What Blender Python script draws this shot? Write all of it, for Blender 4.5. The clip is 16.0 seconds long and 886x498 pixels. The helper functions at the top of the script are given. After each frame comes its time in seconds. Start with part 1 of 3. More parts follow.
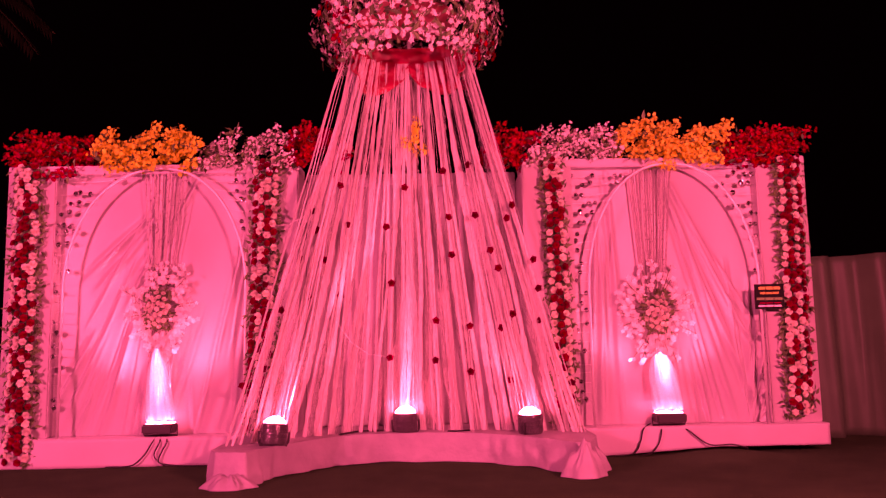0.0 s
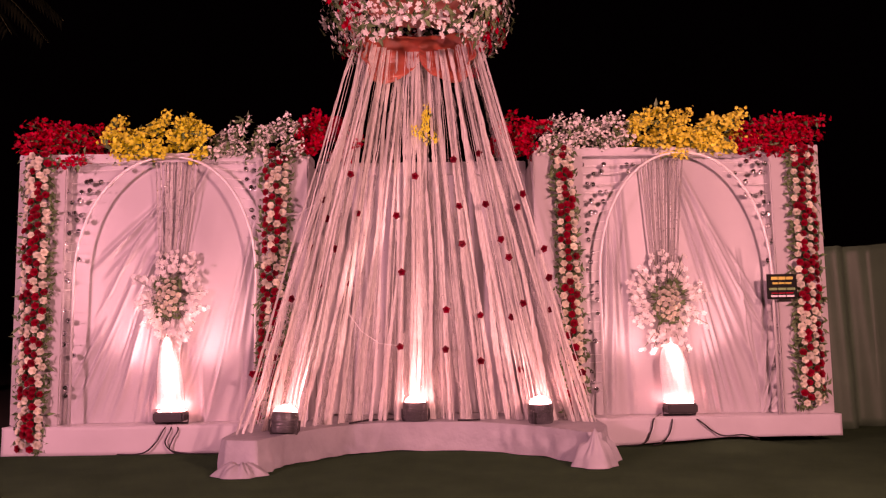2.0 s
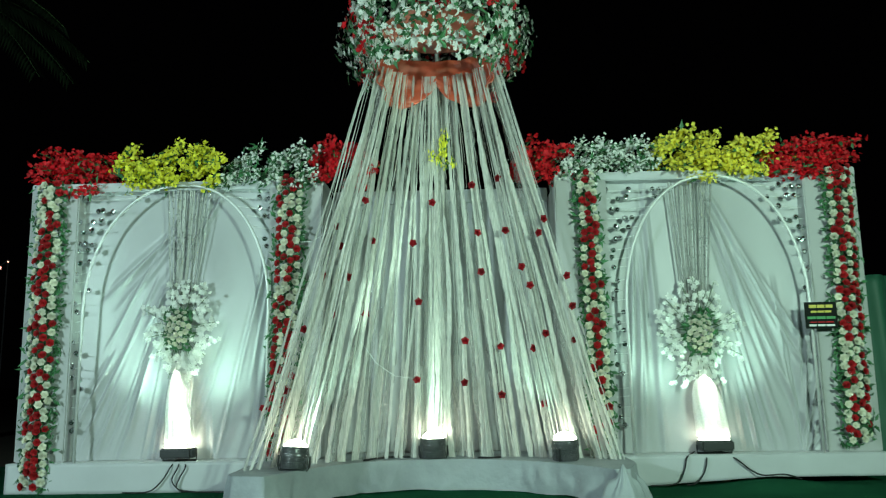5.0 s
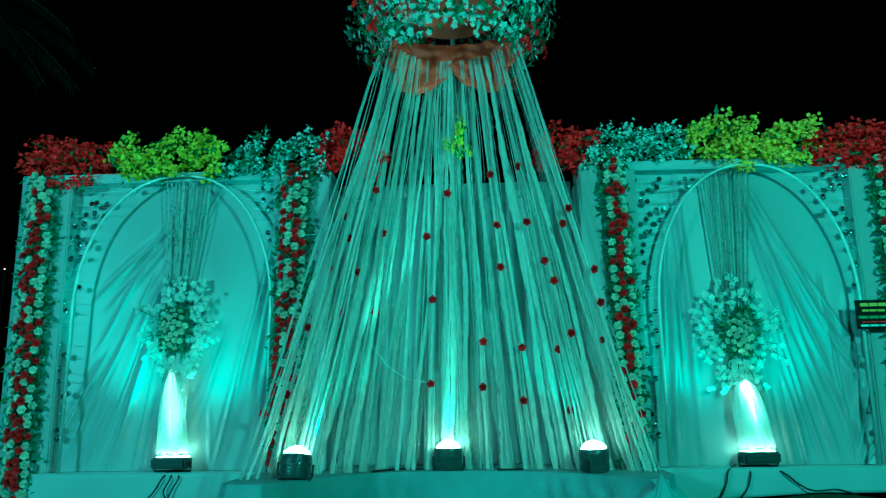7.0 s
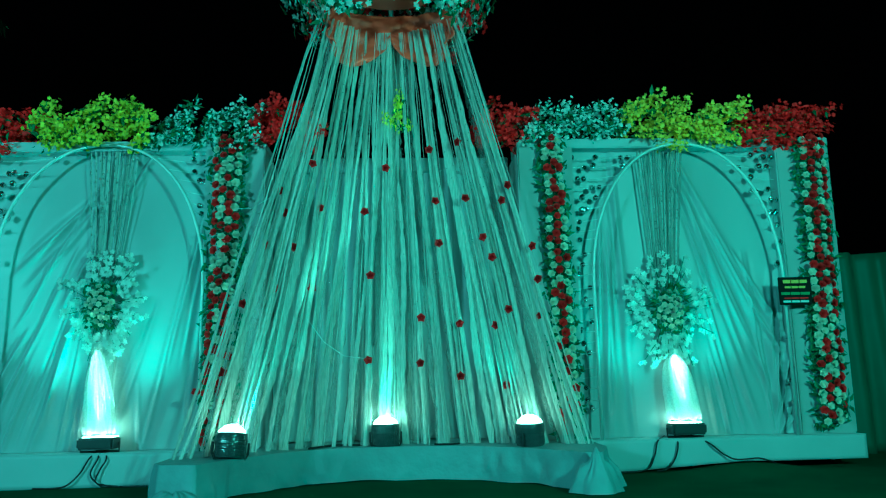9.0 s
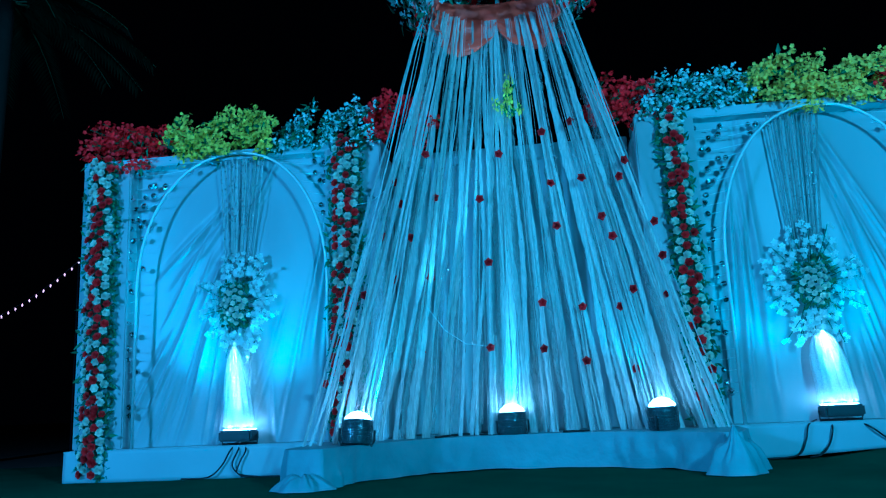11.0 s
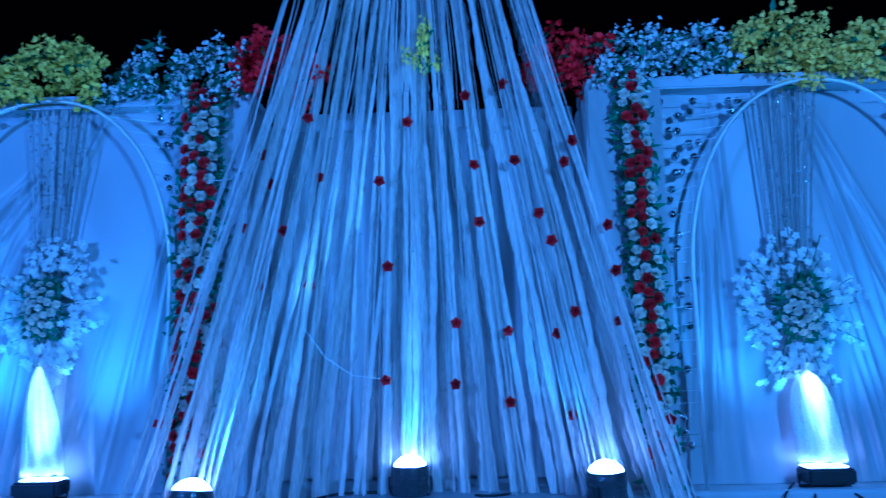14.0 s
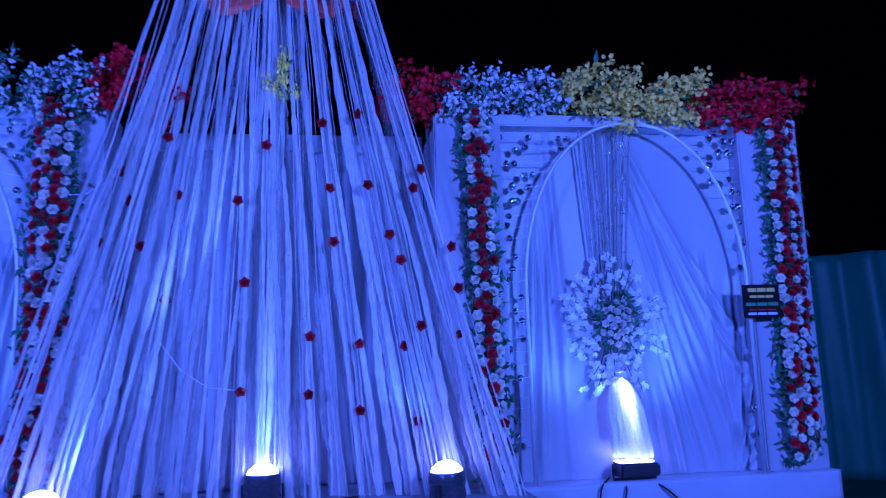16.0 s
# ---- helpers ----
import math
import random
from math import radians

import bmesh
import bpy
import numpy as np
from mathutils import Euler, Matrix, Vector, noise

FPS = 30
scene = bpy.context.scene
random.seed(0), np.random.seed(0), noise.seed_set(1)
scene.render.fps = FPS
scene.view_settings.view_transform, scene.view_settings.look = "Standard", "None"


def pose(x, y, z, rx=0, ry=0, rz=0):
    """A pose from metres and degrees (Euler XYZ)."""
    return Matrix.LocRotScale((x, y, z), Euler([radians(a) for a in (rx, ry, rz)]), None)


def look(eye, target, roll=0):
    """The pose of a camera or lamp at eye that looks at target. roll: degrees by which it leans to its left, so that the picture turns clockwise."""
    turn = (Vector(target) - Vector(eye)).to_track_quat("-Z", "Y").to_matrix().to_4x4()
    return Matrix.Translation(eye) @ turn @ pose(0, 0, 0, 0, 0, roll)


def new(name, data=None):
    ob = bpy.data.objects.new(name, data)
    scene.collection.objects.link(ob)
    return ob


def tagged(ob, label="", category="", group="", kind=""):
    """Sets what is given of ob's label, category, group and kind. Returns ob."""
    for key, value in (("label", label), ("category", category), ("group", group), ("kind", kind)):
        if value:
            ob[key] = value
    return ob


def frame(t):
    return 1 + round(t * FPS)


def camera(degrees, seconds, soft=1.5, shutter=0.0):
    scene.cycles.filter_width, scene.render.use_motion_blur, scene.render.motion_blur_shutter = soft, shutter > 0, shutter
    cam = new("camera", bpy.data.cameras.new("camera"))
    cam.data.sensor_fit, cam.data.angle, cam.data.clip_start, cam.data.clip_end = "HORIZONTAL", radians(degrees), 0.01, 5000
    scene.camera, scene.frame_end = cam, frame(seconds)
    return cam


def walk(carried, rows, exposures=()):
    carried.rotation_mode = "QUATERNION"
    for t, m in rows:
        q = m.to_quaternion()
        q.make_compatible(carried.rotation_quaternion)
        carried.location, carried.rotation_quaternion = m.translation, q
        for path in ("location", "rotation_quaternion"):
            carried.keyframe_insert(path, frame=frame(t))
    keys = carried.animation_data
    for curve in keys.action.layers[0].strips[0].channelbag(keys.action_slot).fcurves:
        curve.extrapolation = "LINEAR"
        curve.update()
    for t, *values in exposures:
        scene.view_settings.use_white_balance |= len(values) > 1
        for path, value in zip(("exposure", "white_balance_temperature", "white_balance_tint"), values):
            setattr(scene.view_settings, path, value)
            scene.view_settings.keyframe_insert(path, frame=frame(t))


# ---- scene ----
cam = camera(59.0, 16.0, soft=1.2, shutter=0.6)
PATH = [
    (0, (0.136, -6.672, 0.976), (0.176, -4.686, 1.21), -1.1),
    (0.5, (0.135, -6.657, 0.963), (0.153, -4.668, 1.17), -0.9),
    (1, (0.103, -6.659, 0.985), (0.133, -4.67, 1.195), -1.2),
    (1.5, (0.108, -6.657, 0.985), (0.132, -4.669, 1.201), -1.2),
    (2, (0.117, -6.651, 0.981), (0.136, -4.661, 1.187), -0.9),
    (2.5, (0.115, -6.647, 0.951), (0.123, -4.663, 1.201), -1.2),
    (3, (0.104, -6.637, 0.964), (0.127, -4.65, 1.192), -1.1),
    (3.5, (0.1, -6.629, 0.932), (0.12, -4.644, 1.172), -1.0),
    (4, (0.151, -6.608, 0.901), (0.143, -4.629, 1.186), -1.2),
    (4.2, (0.159, -6.602, 0.884), (0.148, -4.627, 1.198), -1.2),
    (6.3, (0.237, -5.911, 0.765), (0.121, -3.942, 1.096), -0.6),
    (6.5, (0.206, -5.891, 0.716), (0.103, -3.922, 1.051), -0.6),
    (7, (0.151, -5.868, 0.648), (0.07, -3.912, 1.055), -0.7),
    (7.5, (0.075, -5.856, 0.648), (0.1, -3.891, 1.022), -0.7),
    (8, (0.067, -5.849, 0.647), (0.139, -3.882, 1.005), -0.9),
    (8.2, (0.016, -5.843, 0.641), (0.127, -3.878, 0.995), -1.3),
    (10.3, (0.209, -5.838, 0.78), (0.126, -3.863, 1.087), -0.6),
    (10.5, (0.202, -5.75, 0.645), (0.026, -3.785, 0.974), -0.3),
    (11, (0.24, -5.721, 0.464), (-0.016, -3.776, 0.853), -2.6),
    (11.5, (0.259, -5.768, 0.583), (0.021, -3.819, 0.961), -3.0),
    (12, (0.135, -5.392, 0.589), (-0.107, -3.444, 0.974), -2.2),
    (12.5, (0.187, -4.664, 0.852), (-0.119, -2.712, 1.163), -1.8),
    (13, (0.189, -4.466, 0.946), (-0.071, -2.504, 1.235), -1.5),
    (13.5, (0.226, -4.368, 0.964), (0.074, -2.394, 1.251), -1.3),
    (14, (0.282, -4.366, 0.992), (0.215, -2.384, 1.254), -1.3),
    (14.5, (0.25, -4.357, 0.958), (0.336, -2.38, 1.242), -1.2),
    (15, (0.306, -4.367, 0.984), (0.479, -2.393, 1.257), -0.9),
    (15.5, (0.359, -4.386, 0.989), (0.64, -2.426, 1.273), -0.8),
    (16, (0.254, -4.684, 0.93), (0.567, -2.733, 1.237), -1.9),
]
# exposure
LOOK = [
    (0.0, -0.06, 18500, 414),
    (0.1, 0.05, 25200, 342),
    (0.5, 0.2, 28700, 306),
    (1.0, 0.32, 21300, 276),
    (1.5, 0.51, 17700, 222),
    (2.5, 0.65, 13200, 174),
    (3.5, 0.84, 10500, 90),
    (4.2, 0.84, 9980, 60),
    (6.3, 0.4, 5400, -54),
    (6.8, 0.26, 4830, -72),
    (7.2, 0.2, 4520, -66),
    (8.0, 0.22, 4640, -66),
    (8.2, 0.22, 5050, -78),
    (10.3, 0.15, 3730, -18),
    (11.0, 0.06, 3515, 6),
    (12.0, -0.02, 3570, 18),
    (13.0, -0.1, 3610, 30),
    (14.5, -0.46, 3705, 72),
    (16.0, -0.62, 4280, 126),
]
walk(cam, [(t, look(eye, target, roll)) for t, eye, target, roll in PATH], LOOK)

# ---- world and lights ----
world = bpy.data.worlds.new("night")
scene.world = world
world.use_nodes = True
bg = world.node_tree.nodes["Background"]
bg.inputs[0].default_value = (0.25, 0.3, 0.45, 1)
bg.inputs[1].default_value = 0.0005


def lamp(name, kind, place, target, power, colour=(1, 1, 1), size=0.3, angle=60, blend=0.6):
    data = bpy.data.lights.new(name, kind)
    data.energy, data.color = power, colour
    if kind == "AREA":
        data.shape, data.size = "DISK", size
    else:
        data.shadow_soft_size = size
    if kind == "SPOT":
        data.spot_size, data.spot_blend = radians(angle), blend
    ob = new(name, data)
    ob.matrix_world = look(place, target)
    return ob


# two flood lights stand out in front of the set, one at each side
lamp("flood_light", "AREA", (-5.0, -6.2, 2.1), (-0.6, 0, 2.0), 172, (0.47, 0.93, 1.06), 0.5)
lamp("flood_light", "AREA", (3.4, -6.8, 2.6), (0.4, 0, 2.3), 225, (0.44, 0.96, 0.88), 0.4)


# ---- materials ----
def material(name, colour, rough=0.7, metal=0.0, vary=0.12, scale=8.0, bump=0.0, bump_scale=60.0, trans=0.0, clear=0.0, rand=0.0,
             sheen=0.0, emit=0.0, fine=0.06, spec=0.4, streak=1.0):
    """A surface with broad stains, fine grain and relief; trans: light let through; clear: gaps in the weave."""
    m = bpy.data.materials.new(name)
    m.use_nodes = True
    nt = m.node_tree
    n, link = nt.nodes, nt.links.new
    b = n["Principled BSDF"]
    b.inputs["Roughness"].default_value, b.inputs["Metallic"].default_value = rough, metal
    b.inputs["Specular IOR Level"].default_value = spec
    if sheen:
        b.inputs["Sheen Weight"].default_value = sheen
    geo, tc, info = n.new("ShaderNodeNewGeometry"), n.new("ShaderNodeTexCoord"), n.new("ShaderNodeObjectInfo")
    n1, n2 = n.new("ShaderNodeTexNoise"), n.new("ShaderNodeTexNoise")
    n1.inputs["Scale"].default_value, n1.inputs["Detail"].default_value = scale, 4
    n2.inputs["Scale"].default_value, n2.inputs["Detail"].default_value = bump_scale, 3
    link(tc.outputs["Object"], n1.inputs["Vector"])
    link(tc.outputs["Object"], n2.inputs["Vector"])

    def mth(op, a, c):
        q = n.new("ShaderNodeMath")
        q.operation = op
        for i, v in enumerate((a, c)):
            if isinstance(v, (int, float)):
                q.inputs[i].default_value = v
            else:
                link(v, q.inputs[i])
        return q.outputs[0]

    v = mth("MULTIPLY_ADD", n1.outputs[0], 2 * vary)
    v.node.inputs[2].default_value = 1 - vary
    w = mth("MULTIPLY_ADD", n2.outputs[0], 2 * fine)
    w.node.inputs[2].default_value = -fine
    v = mth("ADD", v, w)
    if rand:
        r = mth("ADD", geo.outputs["Random Per Island"], info.outputs["Random"])
        r = mth("MULTIPLY_ADD", mth("FRACT", r, 0), 2 * rand)
        r.node.inputs[2].default_value = 1 - rand
        v = mth("MULTIPLY", v, r)
    mix = n.new("ShaderNodeVectorMath")
    mix.operation = "SCALE"
    mix.inputs[0].default_value = colour
    link(v, mix.inputs["Scale"])
    link(mix.outputs[0], b.inputs["Base Color"])
    if bump:
        bn = n.new("ShaderNodeBump")
        bn.inputs["Strength"].default_value, bn.inputs["Distance"].default_value = bump, 0.01 if bump_scale > 20 else 0.05
        link(n2.outputs[0], bn.inputs["Height"])
        link(bn.outputs[0], b.inputs["Normal"])
    if emit:
        b.inputs["Emission Color"].default_value = (0.75, 1.0, 0.88, 1)
        b.inputs["Emission Strength"].default_value = emit
    last = b.outputs[0]
    if trans:
        t = n.new("ShaderNodeBsdfTranslucent")
        link(mix.outputs[0], t.inputs[0])
        s = n.new("ShaderNodeMixShader")
        s.inputs[0].default_value = trans
        link(last, s.inputs[1]), link(t.outputs[0], s.inputs[2])
        last = s.outputs[0]
    if clear:
        t = n.new("ShaderNodeBsdfTransparent")
        s = n.new("ShaderNodeMixShader")
        n3 = n.new("ShaderNodeTexNoise")
        n3.inputs["Scale"].default_value = 110
        sc = n.new("ShaderNodeVectorMath")
        sc.operation = "MULTIPLY"
        sc.inputs[1].default_value = (1.0, 1.0, streak)
        link(tc.outputs["Object"], sc.inputs[0])
        link(sc.outputs[0], n3.inputs["Vector"])
        c = mth("MULTIPLY_ADD", n3.outputs[0], 0.7)
        c.node.inputs[2].default_value = clear - 0.35
        c.node.use_clamp = True
        link(c, s.inputs[0])
        link(last, s.inputs[1]), link(t.outputs[0], s.inputs[2])
        last = s.outputs[0]
    link(last, n["Material Output"].inputs["Surface"])
    return m


M_CLOTH = material("satin_cloth", (0.52, 0.52, 0.55), 0.55, vary=0.12, scale=3, bump=0.06, bump_scale=220, sheen=0.2)
M_DRAPE = material("sheer_drape", (0.44, 0.44, 0.46), 0.4, vary=0.08, scale=2, bump=0.05, bump_scale=260, sheen=0.25)
M_BOARD = material("covered_board", (0.46, 0.45, 0.46), 0.75, vary=0.08, scale=3, bump=0.08, bump_scale=160)
M_SKIRT = material("stage_cloth", (0.34, 0.36, 0.39), 0.6, vary=0.5, scale=2.5, bump=0.35, bump_scale=9)
M_STRAND = material("net_strand", (0.85, 0.83, 0.8), 0.7, vary=0.12, scale=5, trans=0.4, clear=0.4, rand=0.18, streak=0.12)
M_VEIL = material("net_veil", (0.8, 0.78, 0.75), 0.7, vary=0.2, scale=6, trans=0.45, clear=0.74, rand=0.15, streak=0.12)
# net that stands in for the burnt-out glow above the flood lamps
M_GLOW_NET = material("glow_net", (0.85, 0.85, 0.85), 0.6, vary=0.05, trans=0.6, clear=0.04)
M_CRYSTAL = material("crystal_bead", (0.8, 0.8, 0.82), 0.12, metal=0.85, vary=0.05)
M_THREAD = material("grey_thread", (0.55, 0.54, 0.52), 0.4, vary=0.2, clear=0.5, rand=0.3)
M_METAL = material("white_tube", (0.7, 0.7, 0.7), 0.45, metal=0.3, vary=0.1, scale=14, bump=0.05, spec=0.7)
M_SILVER = material("silver_cup", (0.7, 0.7, 0.72), 0.14, metal=1.0, vary=0.1, spec=0.9)
M_WIRE = material("pale_wire", (0.72, 0.72, 0.72), 0.5, vary=0.1)
M_RED = material("red_petal", (0.74, 0.008, 0.016), 0.6, vary=0.25, scale=20, trans=0.15, rand=0.3)
M_ROSE = material("red_rose", (0.44, 0.012, 0.016), 0.6, vary=0.2, scale=30, rand=0.25)
M_YELLOW = material("yellow_petal", (0.93, 0.79, 0.12), 0.6, vary=0.2, scale=15, trans=0.2, rand=0.25)
M_LEMON = material("lemon_petal", (0.88, 0.8, 0.09), 0.6, vary=0.2, scale=15, trans=0.2, rand=0.25)
M_WHITE = material("white_petal", (0.84, 0.84, 0.81), 0.6, vary=0.1, scale=15, trans=0.2, rand=0.15)
M_CREAM = material("cream_rose", (0.7, 0.68, 0.56), 0.6, vary=0.12, scale=20, rand=0.18)
M_LEAF = material("green_leaf", (0.025, 0.17, 0.07), 0.5, vary=0.3, scale=20, rand=0.45, trans=0.15)
M_STEM = material("green_stem", (0.06, 0.13, 0.05), 0.6, vary=0.2)
M_ORANGE = material("orange_satin", (0.62, 0.09, 0.045), 0.4, vary=0.2, scale=8, sheen=0.3)
M_CARPET = material("green_carpet", (0.0005, 0.085, 0.045), 1.0, vary=0.35, scale=2.2, bump=0.5, bump_scale=240, fine=0.22, spec=0.0)
M_SOIL = material("dry_soil", (0.09, 0.07, 0.05), 0.95, vary=0.3, scale=1.5, bump=0.4)
M_GREEN = material("green_curtain", (0.005, 0.12, 0.075), 0.55, vary=0.25, scale=3, bump=0.08, bump_scale=180)
M_BLACK = material("black_metal", (0.018, 0.018, 0.02), 0.4, vary=0.3, bump=0.1, spec=0.5)
M_PLASTIC = material("plastic_wrap", (0.08, 0.08, 0.085), 0.15, vary=0.3, bump=0.8, bump_scale=35, spec=0.7, clear=0.25)
M_CABLE = material("black_cable", (0.012, 0.012, 0.014), 0.45, vary=0.2)
M_WOOD = material("raw_wood", (0.2, 0.11, 0.05), 0.75, vary=0.25, scale=12)
M_SIGN = material("sign_black", (0.01, 0.014, 0.012), 0.7, vary=0.1, spec=0.1)
M_SIGNY = material("sign_yellow", (0.75, 0.6, 0.12), 0.5)
M_SIGNG = material("sign_green", (0.02, 0.32, 0.12), 0.5)
M_SIGNW = material("sign_white", (0.8, 0.8, 0.8), 0.5)
M_LENS = material("lamp_lens", (0.9, 0.9, 0.9), 0.3, emit=14.0)
M_BULB = material("fairy_bulb", (0.9, 0.9, 0.9), 0.3, emit=1.6)
M_BULB.node_tree.nodes["Principled BSDF"].inputs["Emission Color"].default_value = (1.0, 0.42, 0.36, 1)
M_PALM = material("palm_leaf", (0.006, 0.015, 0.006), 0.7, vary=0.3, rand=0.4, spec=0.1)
M_TIED = material("maroon_petal", (0.34, 0.005, 0.012), 0.6, vary=0.25, scale=30, rand=0.35)
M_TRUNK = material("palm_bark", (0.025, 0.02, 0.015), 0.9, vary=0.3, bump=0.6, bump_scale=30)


# ---- helpers ----
def obj(name, verts, faces, mat, parent=None, label="", smooth=False):
    me = bpy.data.meshes.new(name)
    me.from_pydata([tuple(v) for v in verts], [], [tuple(f) for f in faces])
    me.materials.append(mat)
    if smooth:
        me.shade_smooth()
    ob = new(name, me)
    ob.parent = parent
    if label:
        ob["label"] = label
    return ob


def part(name, bm, mat, parent=None, label="", smooth=False):
    me = bpy.data.meshes.new(name)
    bm.to_mesh(me)
    bm.free()
    me.materials.append(mat)
    if smooth:
        me.shade_smooth()
    ob = new(name, me)
    ob.parent = parent
    if label:
        ob["label"] = label
    return ob


def share(name, mesh, parent, m):
    ob = new(name, mesh)
    ob.parent, ob.matrix_basis = parent, m
    return ob


def empty(name, place=(0, 0, 0)):
    ob = new(name)
    ob.empty_display_size = 0.1
    ob.location = place
    return ob


def box_bm(x0, x1, y0, y1, z0, z1, bevel=0.008):
    bm = bmesh.new()
    bmesh.ops.create_cube(bm, size=1)
    for v in bm.verts:
        v.co = ((x0 + x1) / 2 + v.co.x * (x1 - x0), (y0 + y1) / 2 + v.co.y * (y1 - y0), (z0 + z1) / 2 + v.co.z * (z1 - z0))
    if bevel:
        bmesh.ops.bevel(bm, geom=bm.edges[:], offset=bevel, segments=2, affect="EDGES")
    return bm


def lathe(profile, sides=20, place=(0, 0, 0), cap=True):
    """A turned shape from (radius, height) pairs."""
    bm = bmesh.new()
    rings = [[bm.verts.new((place[0] + r * math.cos(2 * math.pi * i / sides), place[1] + r * math.sin(2 * math.pi * i / sides), place[2] + z))
              for i in range(sides)] for r, z in profile]
    for a, b in zip(rings, rings[1:]):
        for i in range(sides):
            bm.faces.new((a[i], a[(i + 1) % sides], b[(i + 1) % sides], b[i]))
    if cap:
        bm.faces.new(rings[0][::-1])
        bm.faces.new(rings[-1])
    return bm


def tube(points, radius, sides=6):
    """Vertices and faces of a tube along points; radius may be a function of the share of the way."""
    pts = [Vector(p) for p in points]
    verts, faces = [], []
    for k, p in enumerate(pts):
        d = (pts[min(k + 1, len(pts) - 1)] - pts[max(k - 1, 0)]).normalized()
        a = d.cross(Vector((0.3, 1, 0.1))).normalized()
        b = d.cross(a)
        r = radius(k / (len(pts) - 1)) if callable(radius) else radius
        for i in range(sides):
            w = 2 * math.pi * i / sides
            verts.append(p + (a * math.cos(w) + b * math.sin(w)) * r)
    for k in range(len(pts) - 1):
        for i in range(sides):
            j = (i + 1) % sides
            faces.append((k * sides + i, k * sides + j, (k + 1) * sides + j, (k + 1) * sides + i))
    faces.append(tuple(range(sides - 1, -1, -1)))
    faces.append(tuple(range((len(pts) - 1) * sides, len(pts) * sides)))
    return verts, faces


def sheet(name, nx, nz, fn, mat, parent=None, label="", thick=0.0):
    """A cloth sheet from fn(u, v) with u and v from 0 to 1."""
    verts = [fn(i / nx, k / nz) for k in range(nz + 1) for i in range(nx + 1)]
    faces = [(k * (nx + 1) + i, k * (nx + 1) + i + 1, (k + 1) * (nx + 1) + i + 1, (k + 1) * (nx + 1) + i) for k in range(nz) for i in range(nx)]
    ob = obj(name, verts, faces, mat, parent, label, True)
    if thick:
        s = ob.modifiers.new("thickness", "SOLIDIFY")
        s.thickness = thick
    return ob


rng = random.Random(5)


def blossom_base(petals=5, wide=0.42, cup=0.25):
    """An open flower of unit radius that faces +z."""
    v, f = [(0, 0, 0)], []
    for i in range(petals):
        w = 2 * math.pi * i / petals
        c, s = math.cos(w), math.sin(w)
        k = len(v)
        v += [(0.55 * c - wide * s, 0.55 * s + wide * c, cup * 0.6), (c, s, cup), (0.55 * c + wide * s, 0.55 * s - wide * c, cup * 0.6)]
        f += [(0, k + 2, k + 1), (0, k + 1, k)]
    return np.array(v, float), f


def leaf_base():
    v = [(0, 0, 0), (0.35, 0.2, 0.06), (1, 0, -0.1), (0.35, -0.2, 0.06), (0.45, 0, -0.02)]
    return np.array(v, float), [(0, 4, 1), (1, 4, 2), (2, 4, 3), (3, 4, 0)]


def rose_base():
    """A full rose of unit radius that faces +z: rings of overlapping petals round a bud."""
    v, f = [(0, 0, -0.15)], []
    for ring, (r0, r1, h0, h1, count, off) in enumerate(((0.1, 0.34, 0.1, 0.62, 4, 0.3), (0.2, 0.66, 0.0, 0.5, 5, 0.0), (0.3, 1.0, -0.1, 0.22, 6, 0.5))):
        for i in range(count):
            w, half = 2 * math.pi * (i + off) / count, 1.25 * math.pi / count
            k = len(v)
            for a, q in ((-half, 0.86), (0, 1.06), (half, 0.86)):
                v += [(r0 * math.cos(w + a), r0 * math.sin(w + a), h0), (r1 * q * math.cos(w + a), r1 * q * math.sin(w + a), h1 + 0.05 * ring)]
            f += [(k, k + 2, k + 3, k + 1), (k + 2, k + 4, k + 5, k + 3), (0, k + 2, k), (0, k + 4, k + 2)]
    return np.array(v, float), f


def strew(bases, mats):
    """One vertex and face list of base shapes at many poses; bases: (verts, faces), mats: 4 x 4 matrices."""
    bv, bf = bases
    hom = np.c_[bv, np.ones(len(bv))]
    verts, faces = [], []
    for k, m in enumerate(mats):
        verts.append(hom @ np.array(m).T[:, :3])
        faces += [tuple(i + k * len(bv) for i in f) for f in bf]
    return np.concatenate(verts), faces


def facing(place, normal, size, spin=0.0):
    """A pose at place whose z points along normal."""
    q = Vector(normal).to_track_quat("Z", "Y")
    return Matrix.LocRotScale(Vector(place), q @ Euler((0, 0, spin)).to_quaternion(), (size, size, size))


def jitter(amount):
    return Vector((rng.uniform(-amount, amount), rng.uniform(-amount, amount), rng.uniform(-amount, amount)))


BLOSSOM, LEAF, ROSE = blossom_base(), leaf_base(), rose_base()
ORCHID = blossom_base(5, 0.36, 0.12)

# ---- ground ----
TOP = 0.235


def carpet_height(x, y):
    hump = 0.075 * math.exp(-((x - 2.45) / 0.45) ** 2 - ((y + 0.28) / 0.16) ** 2)
    return 0.006 + hump + 0.008 * noise.noise((x * 0.9, y * 2.2, 0)) + 0.005 * noise.noise((x * 3, y * 5, 4))


ground = obj("ground", [(-300, -300, -0.03), (300, -300, -0.03), (300, 300, -0.03), (-300, 300, -0.03)], [(0, 1, 2, 3)], M_SOIL)
tagged(ground, "dark dry bare soil of the open ground", "ground", kind="structure")
carpet = sheet("carpet", 150, 120, lambda u, v: (-9 + 18 * u, -10 + 12 * v, carpet_height(-9 + 18 * u, -10 + 12 * v)), M_CARPET)
tagged(carpet, "rumpled green carpet laid over the ground", "carpet", kind="structure")


